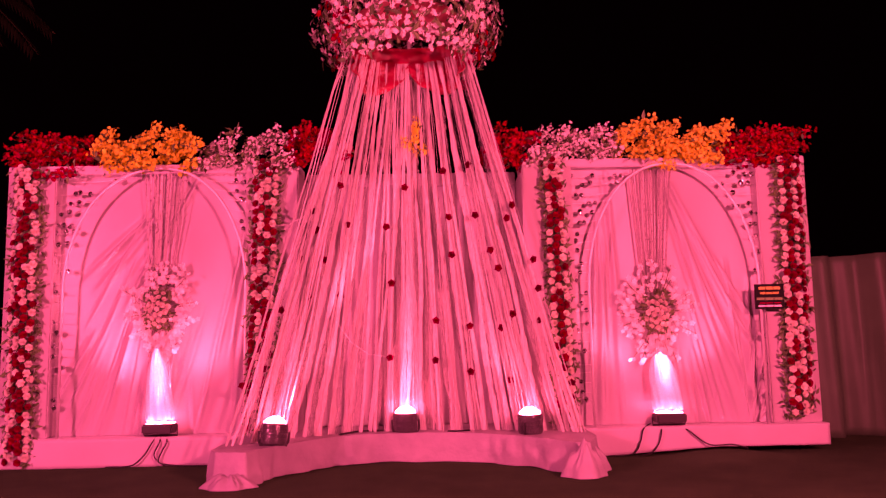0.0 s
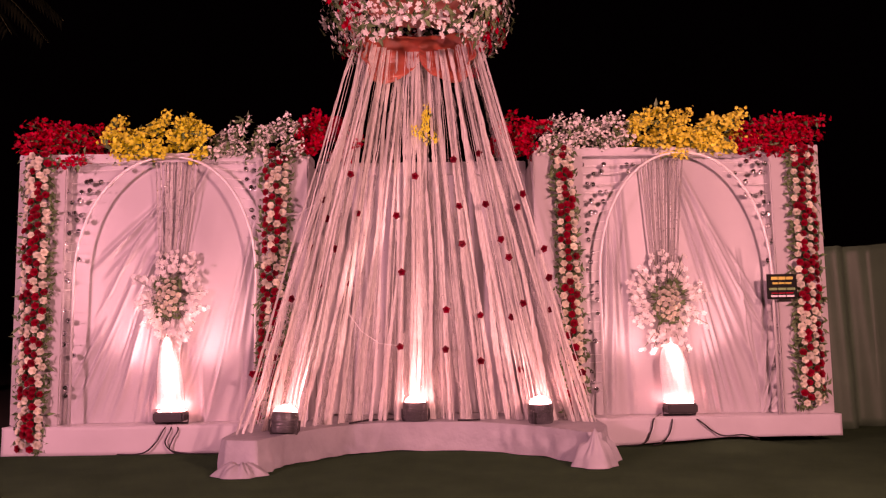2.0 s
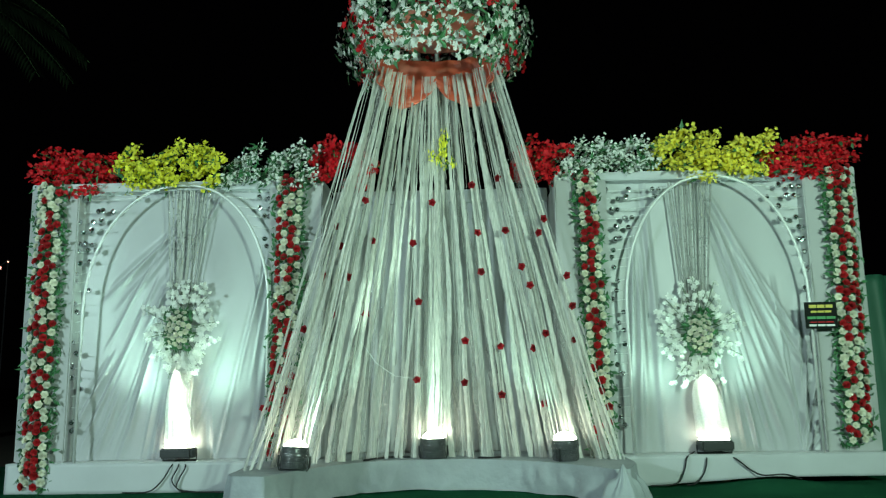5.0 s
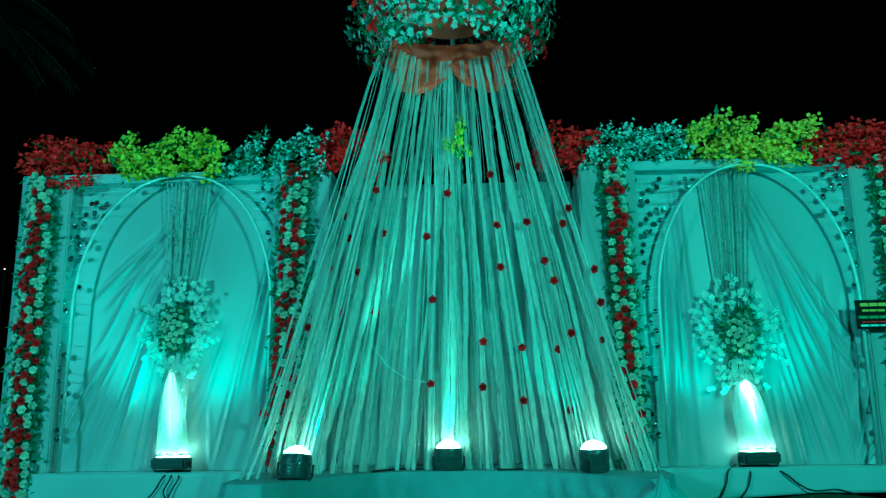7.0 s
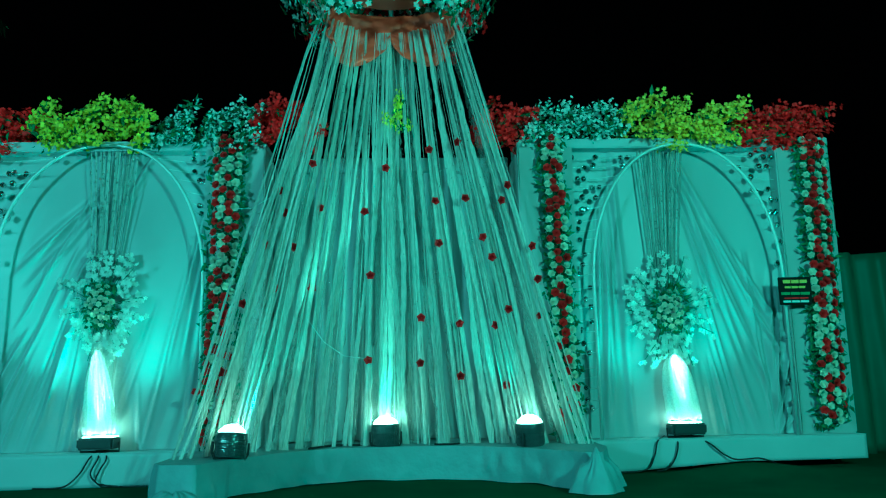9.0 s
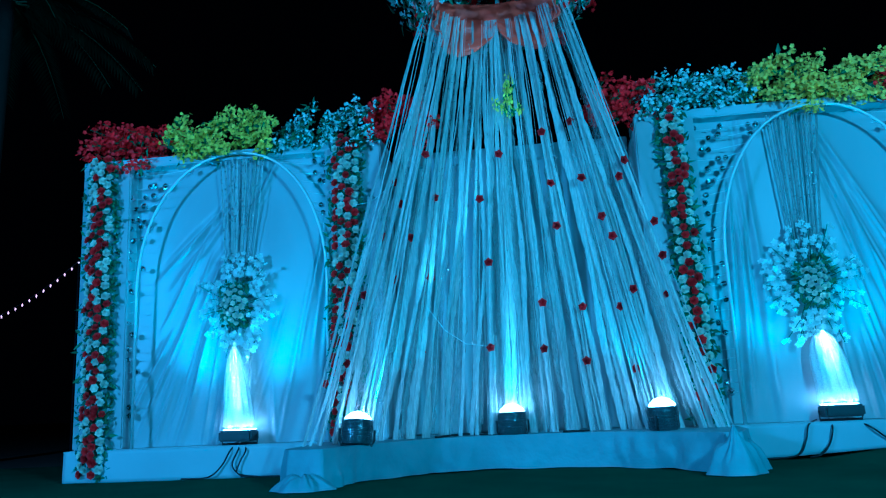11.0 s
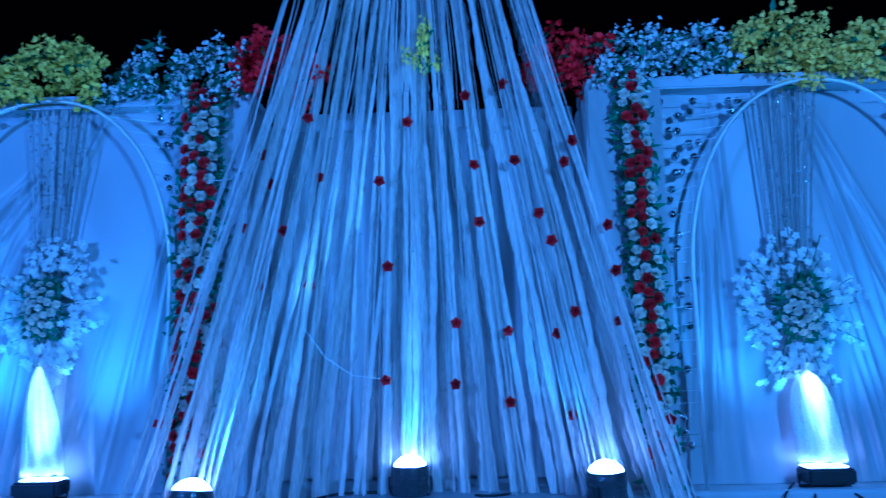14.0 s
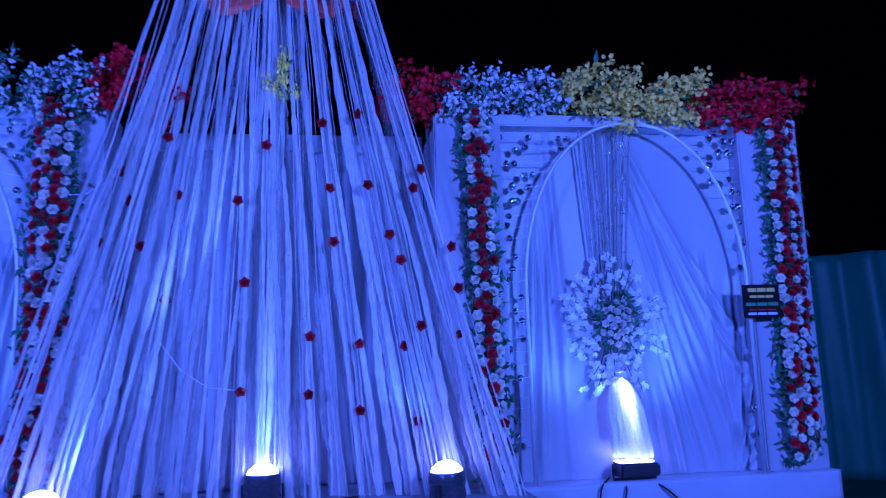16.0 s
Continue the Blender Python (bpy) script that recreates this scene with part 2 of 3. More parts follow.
# ---- backdrop panels ----
def arch_curve(xl, xr, xa, zt, spring):
    """Half-ellipse pairs that meet at the crown, on two upright legs."""
    pts = [(xl, -0.05, TOP)]
    for k in range(17):
        w = math.pi / 2 * k / 16
        pts.append((xa - (xa - xl) * math.cos(w) ** 0.92, -0.05, spring + (zt - spring) * math.sin(w)))
    for k in range(15, -1, -1):
        w = math.pi / 2 * k / 16
        pts.append((xa + (xr - xa) * math.cos(w) ** 0.92, -0.05, spring + (zt - spring) * math.sin(w)))
    pts.append((xr, -0.05, TOP))
    return pts


def ridge(a):
    s = math.sin(a)
    return math.copysign(abs(s) ** 0.6, s)


def crease_set(seed, fans, count):
    """Creases as rays: a point, a direction, start and end along it, depth and width."""
    r, out = random.Random(seed), []
    for k in range(count):
        fx, fz, a0, a1, r0, r1 = fans[k % len(fans)]
        a = r.uniform(a0, a1)
        s0 = r.uniform(r0, r1 - 0.3)
        out.append((fx, fz, math.sin(a), -math.cos(a), s0, min(r1, s0 + r.uniform(0.4, 1.3)), r.uniform(0.009, 0.026), r.uniform(0.012, 0.028)))
    return out


def creased(x, z, creases, seed):
    d = 0.035 * noise.noise((x * 1.3, z * 0.8, seed)) + 0.012 * noise.noise((x * 4 + z, z * 0.9, seed + 5))
    for fx, fz, ux, uz, s0, s1, deep, wide in creases:
        along, off = (x - fx) * ux + (z - fz) * uz, (x - fx) * uz - (z - fz) * ux
        if s0 - 0.2 < along < s1 + 0.2 and abs(off) < 4 * wide:
            fade = min(1, max(0, (along - s0 + 0.2) / 0.3)) * min(1, max(0, (s1 + 0.2 - along) / 0.3))
            w = wide * (0.7 + 0.3 * along / max(s1, 0.1))
            d += deep * fade * (math.exp(-(off / w) ** 2) - 0.6 * math.exp(-((off - 1.5 * w) / w) ** 2))
    return d


FOLDS_L = crease_set(3, [(-1.75, 2.62, -0.8, -0.35, 0.1, 1.4), (-1.95, 2.75, -0.52, -0.02, 0.5, 2.5), (-1.95, 2.75, -0.4, -0.05, 1.4, 2.5), (-1.25, 2.9, -0.35, -0.1, 1.0, 2.6), (-2.05, 2.7, -0.45, 0.1, 1.5, 2.5)], 46)
FOLDS_R = crease_set(8, [(2.87, 0.18, math.pi - 0.75, math.pi + 0.12, 0.0, 1.3), (2.1, 2.7, 0.05, 0.4, 0.3, 2.4), (1.7, 3.2, -0.1, 0.06, 0.8, 2.9), (2.87, 0.18, math.pi - 0.6, math.pi, 0.0, 1.0), (2.1, 2.7, 0.15, 0.5, 0.2, 2.0)], 60)


def fold_left(x, z):
    return creased(x, z, FOLDS_L, 2)


def fold_right(x, z):
    return creased(x, z, FOLDS_R, 7)


def pilaster(name, x0, x1, label):
    ob = part(name, box_bm(x0, x1, 0.0, 0.3, TOP + 0.004, 2.49, 0.01), M_BOARD)
    return tagged(ob, label, "pilaster", "white pilasters", "structure")


for x0, x1 in ((-3.45, -3.04), (-1.42, -0.97), (0.97, 1.4), (3.02, 3.45)):
    pilaster("pilaster", x0, x1, "white cloth-covered upright board carrying a rose garland")
for x in (-0.992, 0.992):
    ret = part("wall_return", box_bm(x - 0.014, x + 0.014, 0.3, 0.67, 0.02, 2.47, 0.002), M_BOARD)
    tagged(ret, "narrow white return board between panel and centre", "wall", kind="structure")
for name, x0, x1, y in (("wall_west", -3.43, -1.01, 0.3), ("wall_centre", -0.975, 0.975, 0.62), ("wall_east", 1.01, 3.43, 0.3)):
    wall = part(name, box_bm(x0, x1, y, y + 0.05, 0.02, 2.47), M_BOARD)
    tagged(wall, "white cloth-covered backing board of the stage set", "wall", kind="structure")
for x0, x1 in ((-3.45, -0.97), (-0.965, 0.965), (0.97, 3.45)):
    y = 0.1 if abs(x0 + x1) < 0.5 else -0.004
    head = part("trim_header", box_bm(x0, x1, y if abs(x0 + x1) > 0.5 else 0.5, 0.36 if abs(x0 + x1) > 0.5 else 0.7, 2.46 if abs(x0 + x1) > 0.5 else 2.42, 2.535), M_CLOTH)
    tagged(head, "white cloth-wrapped top rail of the set", "rail", kind="structure")

drape_w = sheet("panel_drape", 260, 170, lambda u, v: (-3.05 + 1.64 * u, 0.125 - fold_left(-3.05 + 1.64 * u, TOP + 2.23 * v), TOP + 0.005 + 2.23 * v), M_DRAPE)
tagged(drape_w, "white satin drape gathered in diagonal folds behind the arch", "drape", "panel drapes")
drape_e = sheet("panel_drape", 260, 170, lambda u, v: (1.39 + 1.64 * u, 0.125 - fold_right(1.39 + 1.64 * u, TOP + 2.23 * v), TOP + 0.005 + 2.23 * v), M_DRAPE)
tagged(drape_e, "white satin drape with folds fanning from its bottom corner", "drape", "panel drapes")


def fold_centre(x, z):
    w = 17 * x + 1.4 * math.sin(2.1 * x) + 0.35 * math.sin(1.7 * z + 3 * x)
    return 0.07 * ridge(w) * (0.6 + 0.6 * noise.noise((x * 2.3, 0, 4))) + 0.014 * math.sin(41 * x + z) + 0.03 * noise.noise((x * 2, z * 0.7, 11))


drape_c = sheet("centre_drape", 220, 60, lambda u, v: (-0.97 + 1.94 * u, 0.53 - fold_centre(-0.97 + 1.94 * u, 2.2 * v), TOP + 0.005 + 2.2 * v), M_DRAPE)
tagged(drape_c, "white satin curtain hanging in upright folds behind the strands", "drape")

ARCH_L = arch_curve(-2.93, -1.40, -2.13, 2.49, 1.45)
ARCH_R = arch_curve(1.505, 2.965, 2.24, 2.47, 1.4)
for pts in (ARCH_L, ARCH_R):
    arch = obj("arch", *tube(pts, 0.012, 8), M_METAL, smooth=True)
    tagged(arch, "white metal tube bent into a pointed arch", "arch", "arches")


def arch_x(pts, z, side):
    half = [p for p in pts if (p[0] < pts[17][0]) == (side < 0)]
    return min(half, key=lambda p: abs(p[2] - z))[0]


# ---- platforms and stage ----
for x0, x1, lift in ((-3.47, -0.98, 0.0), (0.98, 3.47, 0.06)):
    def skirt(u, v, x0=x0, x1=x1, lift=lift):
        x = x0 + (x1 - x0) * u
        z = lift * min(1, max(0, (x - 1.5))) * (1 - v) + TOP * v + 0.003
        return (x, -0.066 + 0.004 * math.sin(17 * x) * (1 - v) + 0.008 * noise.noise((x * 3, z * 6, 3)) * (1 - v), z)
    plat = empty("platform", ((x0 + x1) / 2, 0.1, 0))
    inv = Matrix.Translation((-(x0 + x1) / 2, -0.1, 0))
    body = part("deck", box_bm(x0 + 0.01, x1 - 0.01, -0.04, 0.62, 0.1, TOP - 0.003), M_CLOTH, plat)
    front = sheet("skirt", 90, 8, skirt, M_CLOTH, plat, "white cloth skirt", 0.004)
    top = part("top_cloth", box_bm(x0, x1, -0.07, 0.3, TOP - 0.002, TOP + 0.002, 0), M_CLOTH, plat)
    legs = [part("leg", box_bm(a, a + 0.06, 0.12, 0.18, 0.0, 0.11), M_WOOD, plat, "raw wooden block") for a in (x0 + 0.1, (x0 + x1) / 2, x1 - 0.16)]
    for o in (body, front, top, *legs):
        o.matrix_basis = inv
    tagged(plat, "low platform covered with white cloth", "platform", "side platforms")


def stage_front(x):
    return -0.13 - (0.93 * (-x / 1.13) ** 2.9 if x < 0 else 0.72 * (x / 1.13) ** 2.3)


def stage_edge(q):
    """A point of the deck's rim, q from 0 to 1 from the one back corner along the front to the other."""
    legs = [(-1.42, 0.5), (-1.43, -0.93), (-1.37, -1.04), (-1.15, -1.09)] + [(x, stage_front(x)) for x in np.linspace(-1.09, 1.18, 48)] + [(1.29, -0.93), (1.41, -0.55), (1.42, 0.5)]
    spans = [math.hypot(b[0] - a[0], b[1] - a[1]) for a, b in zip(legs, legs[1:])]
    want = q * sum(spans)
    for (a, b), d in zip(zip(legs, legs[1:]), spans):
        if want <= d:
            return a[0] + (b[0] - a[0]) * want / d, a[1] + (b[1] - a[1]) * want / d, q * sum(spans)
        want -= d
    return legs[-1][0], legs[-1][1], sum(spans)


stage = empty("stage", (0, 0, 0))
RIM = [stage_edge(k / 420) for k in range(421)]


def deck_cloth(u, v):
    x, y, s_ = RIM[round(u * 420)]
    back_y = max(0.5, y)
    return (x, y + (back_y - y) * v, TOP + 0.004 * noise.noise((x * 5, y * 5 + v * 8, 2)) * min(1, 6 * v))


sheet("deck", 420, 6, deck_cloth, M_SKIRT, stage, "white cloth-covered deck")


def skirt_cloth(u, v):
    k = round(u * 420)
    x, y, s_ = RIM[k]
    xa, ya, _ = RIM[max(0, k - 4)]
    xb, yb, _ = RIM[min(420, k + 4)]
    ln = math.hypot(xb - xa, yb - ya) or 1
    nx, ny = (yb - ya) / ln, -(xb - xa) / ln
    d = 1 - v
    lean_ = 1.6 * d * noise.noise((s_ * 0.7, 0, 12))
    fold = 0.034 * ridge(11 * s_ + 3 * lean_ + 2.5 * noise.noise((s_ * 1.1, 0, 3))) * (0.25 + 1.2 * max(0, noise.noise((s_ * 1.3, 0, 8))))
    fine_ = 0.02 * ridge(37 * s_ + 5 * lean_ + 5 * noise.noise((s_ * 2, d, 2))) * max(0, noise.noise((s_ * 2.3, d * 1.5, 4)) + 0.15)
    out = d ** 0.7 * (fold + fine_) + 0.02 * d * noise.noise((s_ * 2.5, d * 2, 1)) + 0.02 * d + 0.006 * math.sin(math.pi * d)
    return (x + out * nx, y + out * ny, 0.012 + (TOP - 0.011) * v + 0.014 * noise.noise((s_ * 3, 0, 5)) * d)


sheet("skirt", 420, 12, skirt_cloth, M_SKIRT, stage, "wrinkled white cloth skirt")
# loose corners of the cloth on the carpet
for cx, cy, wx, wy, hh in ((-1.25, -1.17, 0.18, 0.1, 0.09), (1.22, -1.03, 0.15, 0.1, 0.22), (1.36, -0.78, 0.1, 0.1, 0.16)):
    def heap(u, v, cx=cx, cy=cy, wx=wx, wy=wy, hh=hh):
        a, r = 2 * math.pi * u, v
        x, y = cx + wx * r * math.cos(a) * (1 + 0.25 * math.sin(3 * a)), cy + wy * r * math.sin(a)
        z = 0.01 + hh * (1 - r) ** 0.8 * (1 + 0.5 * noise.noise((x * 14, y * 14, 0))) + 0.03 * abs(math.sin(5 * a + 2 * r)) * r * (1 - r) * 4
        return (x, y, z)
    sheet("cloth_corner", 48, 12, heap, M_SKIRT, stage, "bunched cloth corner trailing on the carpet")
tagged(stage, "low stage with hollowed front, covered with wrinkled white cloth", "stage")


# ---- lamps on the platforms ----
def par_can(x, y, z, tilt, power, dome, aim):
    can = empty("stage_light", (x, y, z))
    part("housing", lathe([(0.07, 0.0), (0.088, 0.012), (0.092, 0.03), (0.09, 0.1), (0.096, 0.115), (0.096, 0.15), (0.09, 0.155)], 24), M_BLACK, can, "", True)
    for w in (0.045, 0.075, 0.1):
        part("cooling_ring", lathe([(0.091, w), (0.096, w + 0.004), (0.096, w + 0.009), (0.091, w + 0.013)], 24, cap=False), M_BLACK, can)
    part("plastic_wrap", lathe([(0.094, 0.004), (0.103, 0.03), (0.098, 0.07), (0.105, 0.11), (0.1, 0.14), (0.097, 0.158)], 18, cap=False), M_PLASTIC, can, "crumpled clear plastic wrap", True)
    yoke = [(-0.112, 0, 0.1), (-0.112, 0, 0.03), (-0.1, 0, -0.0), (0.1, 0, -0.0), (0.112, 0, 0.03), (0.112, 0, 0.1)]
    obj("yoke", *tube(yoke, 0.008, 6), M_BLACK, can)
    prof = [(0.088, 0.157), (0.08, 0.175), (0.05, 0.2), (0.015, 0.212)] if dome else [(0.086, 0.15), (0.085, 0.158)]
    part("lens", lathe(prof, 24), M_LENS, can, "glowing white lens", True)
    can.rotation_euler = tilt
    tagged(can, "black stage light wrapped in clear plastic, shining upwards", "stage light", "stage lights")
    lamp("stage_light_beam", "SPOT", (x + aim[0] * 0.24, y + aim[1] * 0.24, z + 0.235), (x + aim[0] * 2, y + aim[1] * 2, z + 2), power * 0.4, (0.36, 1.0, 0.88), 0.04, 70, 1.0)
    lamp("stage_light_core", "SPOT", (x + aim[0] * 0.24, y + aim[1] * 0.24, z + 0.235), (x + aim[0] * 2, y + aim[1] * 2, z + 2), power * 4.5, (0.46, 1.0, 0.88), 0.03, 12, 0.7)
    return can


def flood_box(x, y, z, power, aim):
    can = empty("flood_lamp", (x, y, z))
    part("housing", box_bm(-0.125, 0.125, -0.11, 0.06, 0.03, 0.11, 0.012), M_BLACK, can)
    for k in range(7):
        part("cooling_fin", box_bm(-0.11 + 0.033 * k, -0.1 + 0.033 * k, -0.07, -0.058, 0.035, 0.1, 0.002), M_BLACK, can)
    obj("bracket", *tube([(-0.135, 0, 0.075), (-0.135, 0, 0.01), (0.135, 0, 0.01), (0.135, 0, 0.075)], 0.009, 6), M_BLACK, can)
    part("lens", box_bm(-0.11, 0.11, -0.05, 0.05, 0.108, 0.116, 0.003), M_LENS, can, "glowing white lens")
    tagged(can, "black flat flood lamp shining up the drape", "flood lamp", "flood lamps")
    for side in (-1, 1):
        lamp("flood_lamp_beam", "SPOT", (x + 0.1 * side, y - 0.12, z + 0.13), (x + 0.5 * side + aim[0], y + 0.08, z + 1.15), power * 0.36, (0.38, 1.0, 0.9), 0.1, 56, 1.0)
    lamp("flood_lamp_core", "SPOT", (x, y, z + 0.14), (x + aim[0], y + aim[1], z + 1.6), power * 12, (0.66, 1.0, 0.85), 0.05, 30, 0.6)
    return can


par_can(-1.03, -0.72, TOP, (-0.12, 0.1, 0.4), 42, True, (0.39, 0.4))
par_can(-0.07, -0.03, TOP, (0, 0, 0), 30, True, (0.02, 0.06))
par_can(0.935, -0.33, TOP, (0, -0.05, 1.0), 46, True, (-0.38, 0.1))
flood_box(-2.1, -0.0, TOP, 170, (0, 0.16))
flood_box(2.14, 0.0, TOP, 120, (-0.1, 0.16))


def cable(points, r=0.006):
    pts, n_ = [], 12
    p = [Vector(q) for q in points]
    p = [p[0]] + p + [p[-1]]
    for a, b, c, d in zip(p, p[1:], p[2:], p[3:]):
        for i in range(n_):
            t = i / n_
            pts.append(0.5 * ((2 * b) + (c - a) * t + (2 * a - 5 * b + 4 * c - d) * t * t + (3 * b - a - 3 * c + d) * t ** 3))
    pts.append(p[-1])
    ob = obj("power_cable", *tube(pts, r, 6), M_CABLE, smooth=True)
    return tagged(ob, "thin black power cable hanging over the platform edge", "cable", "power cables")


cable([(-2.12, 0.0, 0.25), (-2.14, -0.085, 0.2), (-2.2, -0.09, 0.1), (-2.3, -0.11, 0.02), (-2.5, -0.12, 0.016)])
cable([(-2.1, 0.0, 0.25), (-2.08, -0.085, 0.2), (-2.12, -0.095, 0.1), (-2.05, -0.12, 0.03), (-1.98, -0.12, 0.016), (-1.6, -0.16, 0.016)])
cable([(-2.07, 0.0, 0.25), (-2.02, -0.085, 0.2), (-2.06, -0.095, 0.12), (-2.07, -0.11, 0.04), (-1.9, -0.14, 0.016)])
cable([(2.0, 0.06, 0.25), (1.9, -0.085, 0.22), (1.87, -0.09, 0.12), (1.8, -0.11, 0.03), (1.6, -0.12, 0.016)])
cable([(2.08, 0.06, 0.25), (2.05, -0.085, 0.2), (2.02, -0.09, 0.1), (1.95, -0.11, 0.03), (1.88, -0.1, 0.016)])
cable([(2.2, 0.06, 0.25), (2.28, -0.085, 0.2), (2.38, -0.09, 0.12), (2.46, -0.13, 0.085), (2.62, -0.14, 0.09), (2.75, -0.12, 0.05)])
cable([(-0.6, -0.2, TOP + 0.008), (-0.45, -0.02, TOP + 0.012), (-0.25, 0.03, TOP + 0.008), (-0.1, 0.05, TOP + 0.008)], 0.008)
cable([(0.28, -0.1, TOP + 0.008), (0.36, -0.14, TOP + 0.01), (0.46, -0.08, TOP + 0.008)], 0.007)

# ---- string canopy ----
RING_Z, RING_Y, RING_R = 3.3, -0.25, 0.51


def land(x):
    return 0.03 - (0.8 * (-x / 1.37) ** 2 if x < 0 else 0.4 * (x / 1.35) ** 2)


def hang(x_end):
    """Where a strand leaves the ring, as x and y."""
    xt = max(-0.99, min(0.99, x_end / 1.38))
    return xt * RING_R, -0.03 - 0.34 * xt * xt


canopy = empty("string_canopy", (0, RING_Y, RING_Z))
back = Matrix.Translation((0, -RING_Y, -RING_Z))


def strand(x_end, depth, half, mat, y_end=None, exact=False, z_end=TOP + 0.004):
    """One crumpled net ribbon from the ring down to the stage; depth: how far behind the front row it hangs."""
    xt, yt = hang(x_end)
    loose = 0 if exact else 1
    a = Vector((xt + loose * rng.uniform(-0.02, 0.02), yt + depth * 1.6, RING_Z + 0.1))
    b = Vector((x_end, (land(x_end) + depth * 0.5 if y_end is None else y_end) + loose * rng.uniform(-0.03, 0.03), z_end))
    n_, seed, sides = 64, rng.uniform(0, 100), 8
    pleat = [rng.uniform(0.45, 1.0) * (1 if i % 2 else 0.7) for i in range(sides)]
    verts, faces = [], []
    for k in range(n_ + 1):
        t = k / n_
        p = a.lerp(b, t)
        sway = math.sin(math.pi * t)
        p.x += (0.05 * noise.noise((seed, t * 2.5, 0)) * loose + 0.003 * noise.noise((seed, t * 24, 3))) * min(1, 3 * sway)
        p.y += 0.015 * noise.noise((seed, t * 4, 9))
        r = half * (0.55 + 0.45 * t) * (0.85 + 0.5 * noise.noise((seed, t * 7, 5)) + 0.5 * noise.noise((seed, t * 55, 1)))
        turn = 0.5 * noise.noise((seed, t * 2.5, 8)) + 0.35 * math.sin(seed)
        for i in range(sides):
            w = 2 * math.pi * i / sides
            u, q = r * math.cos(w), (0.002 + 0.22 * half) * pleat[i] * math.sin(w) + 0.1 * half * math.sin(3 * w + seed + 2 * t)
            verts.append((p.x + u * math.cos(turn) - q * math.sin(turn), p.y + u * math.sin(turn) + q, p.z))
    for k in range(n_):
        for i in range(sides):
            j = (i + 1) % sides
            faces.append((k * sides + i, k * sides + j, (k + 1) * sides + j, (k + 1) * sides + i))
    ob = obj("strand", verts, faces, mat, canopy, "", True)
    ob.matrix_basis = back


for k in range(38):
    u = -1 + 2 * (k + rng.uniform(0.05, 0.95)) / 38
    x = 1.34 * u
    strand(x, rng.uniform(0.0, 0.06), rng.uniform(0.018, 0.034), M_STRAND)
    if k % 2:
        strand(max(-1.37, min(1.37, x + rng.gauss(0, 0.02))), rng.uniform(0, 0.04), rng.uniform(0.004, 0.008), M_STRAND)
    if k % 3 == 0:
        strand(max(-1.37, min(1.37, x + rng.gauss(0, 0.03))), 0.0, 0.0025, M_STRAND)
for k in range(18):
    strand(-1.2 + 2.4 * (k + rng.random()) / 18, rng.uniform(0.08, 0.18), rng.uniform(0.035, 0.06), M_VEIL)
for x in (-1.37, -1.33, -1.28, -1.21, -1.1, 1.2, 1.28, 1.34):
    strand(x, 0.0, 0.013, M_STRAND)
for x, y in ((-1.05, -0.62), (-1.02, -0.6), (-1.0, -0.62), (-0.98, -0.6), (0.9, -0.24), (0.93, -0.23), (0.96, -0.24), (0.99, -0.23), (-0.1, 0.06), (-0.07, 0.05), (-0.04, 0.06)):
    strand(x, 0.0, 0.011, M_STRAND, y)
gl_m = []
for k in range(260):
    a, t = rng.uniform(-0.9, 0.9), rng.random() ** 1.5 * 0.7
    gl_m.append(facing((a * (RING_R * (1 - t) + 1.2 * t), -0.07 - 0.34 * a * a * (1 - t) - 0.3 * a * a * t + rng.uniform(-0.03, 0.02), RING_Z - t * 3.0), (0, -1, 0.2), rng.uniform(0.003, 0.006)))
cr = obj("crystal_cluster", *strew((np.array([(1, 0, 0), (-1, 0, 0), (0, 1, 0), (0, -1, 0), (0, 0, 1), (0, 0, -1)], float), [(0, 2, 4), (2, 1, 4), (1, 3, 4), (3, 0, 4), (2, 0, 5), (1, 2, 5), (3, 1, 5), (0, 3, 5)]), gl_m), M_CRYSTAL, canopy, "tiny glinting crystals")
cr["kind"], cr.matrix_basis = "stuff", back
for pts in ([(-1.2, -0.08, 1.98), (-1.02, -0.2, 1.96), (-0.85, -0.33, 2.02), (-0.72, -0.33, 2.12)], [(-0.62, -0.2, 1.15), (-0.5, -0.18, 0.98), (-0.36, -0.14, 0.88), (-0.22, -0.1, 0.86)]):
    obj("loose_thread", *tube([Vector(p) for p in pts], 0.003, 5), M_WIRE, canopy, "stray pale thread").matrix_basis = back
tagged(canopy, "tall tent of white net strands falling from a flower ring", "string canopy")

# ring and its draped satin
ring = empty("flower_ring", (0, RING_Y, RING_Z))
hoop = [(RING_R * math.cos(2 * math.pi * i / 48), RING_R * math.sin(2 * math.pi * i / 48), 0.12) for i in range(49)]
obj("hoop", *tube(hoop, 0.015, 6), M_METAL, ring)


def swag(u, v):
    a = math.pi * (1.2 * u - 0.1)
    dip = abs(math.sin(2 * a)) ** 0.7
    r = 0.45 + 0.05 * math.sin(math.pi * v) * dip + 0.03 * ridge(v * 15 + 5 * dip + 0.8 * math.sin(7 * a)) * v
    return (r * math.cos(a), r * math.sin(a) * 0.5, 0.24 - (0.2 + 0.24 * dip) * v + 0.02 * noise.noise((a * 4, v * 3, 0)))


sheet("swag", 150, 44, swag, M_ORANGE, ring, "orange-red satin swag", 0.006)
part("cap", lathe([(0.44, 0.4), (0.3, 0.52), (0.05, 0.66)], 24), M_ORANGE, ring, "orange-red satin lining")


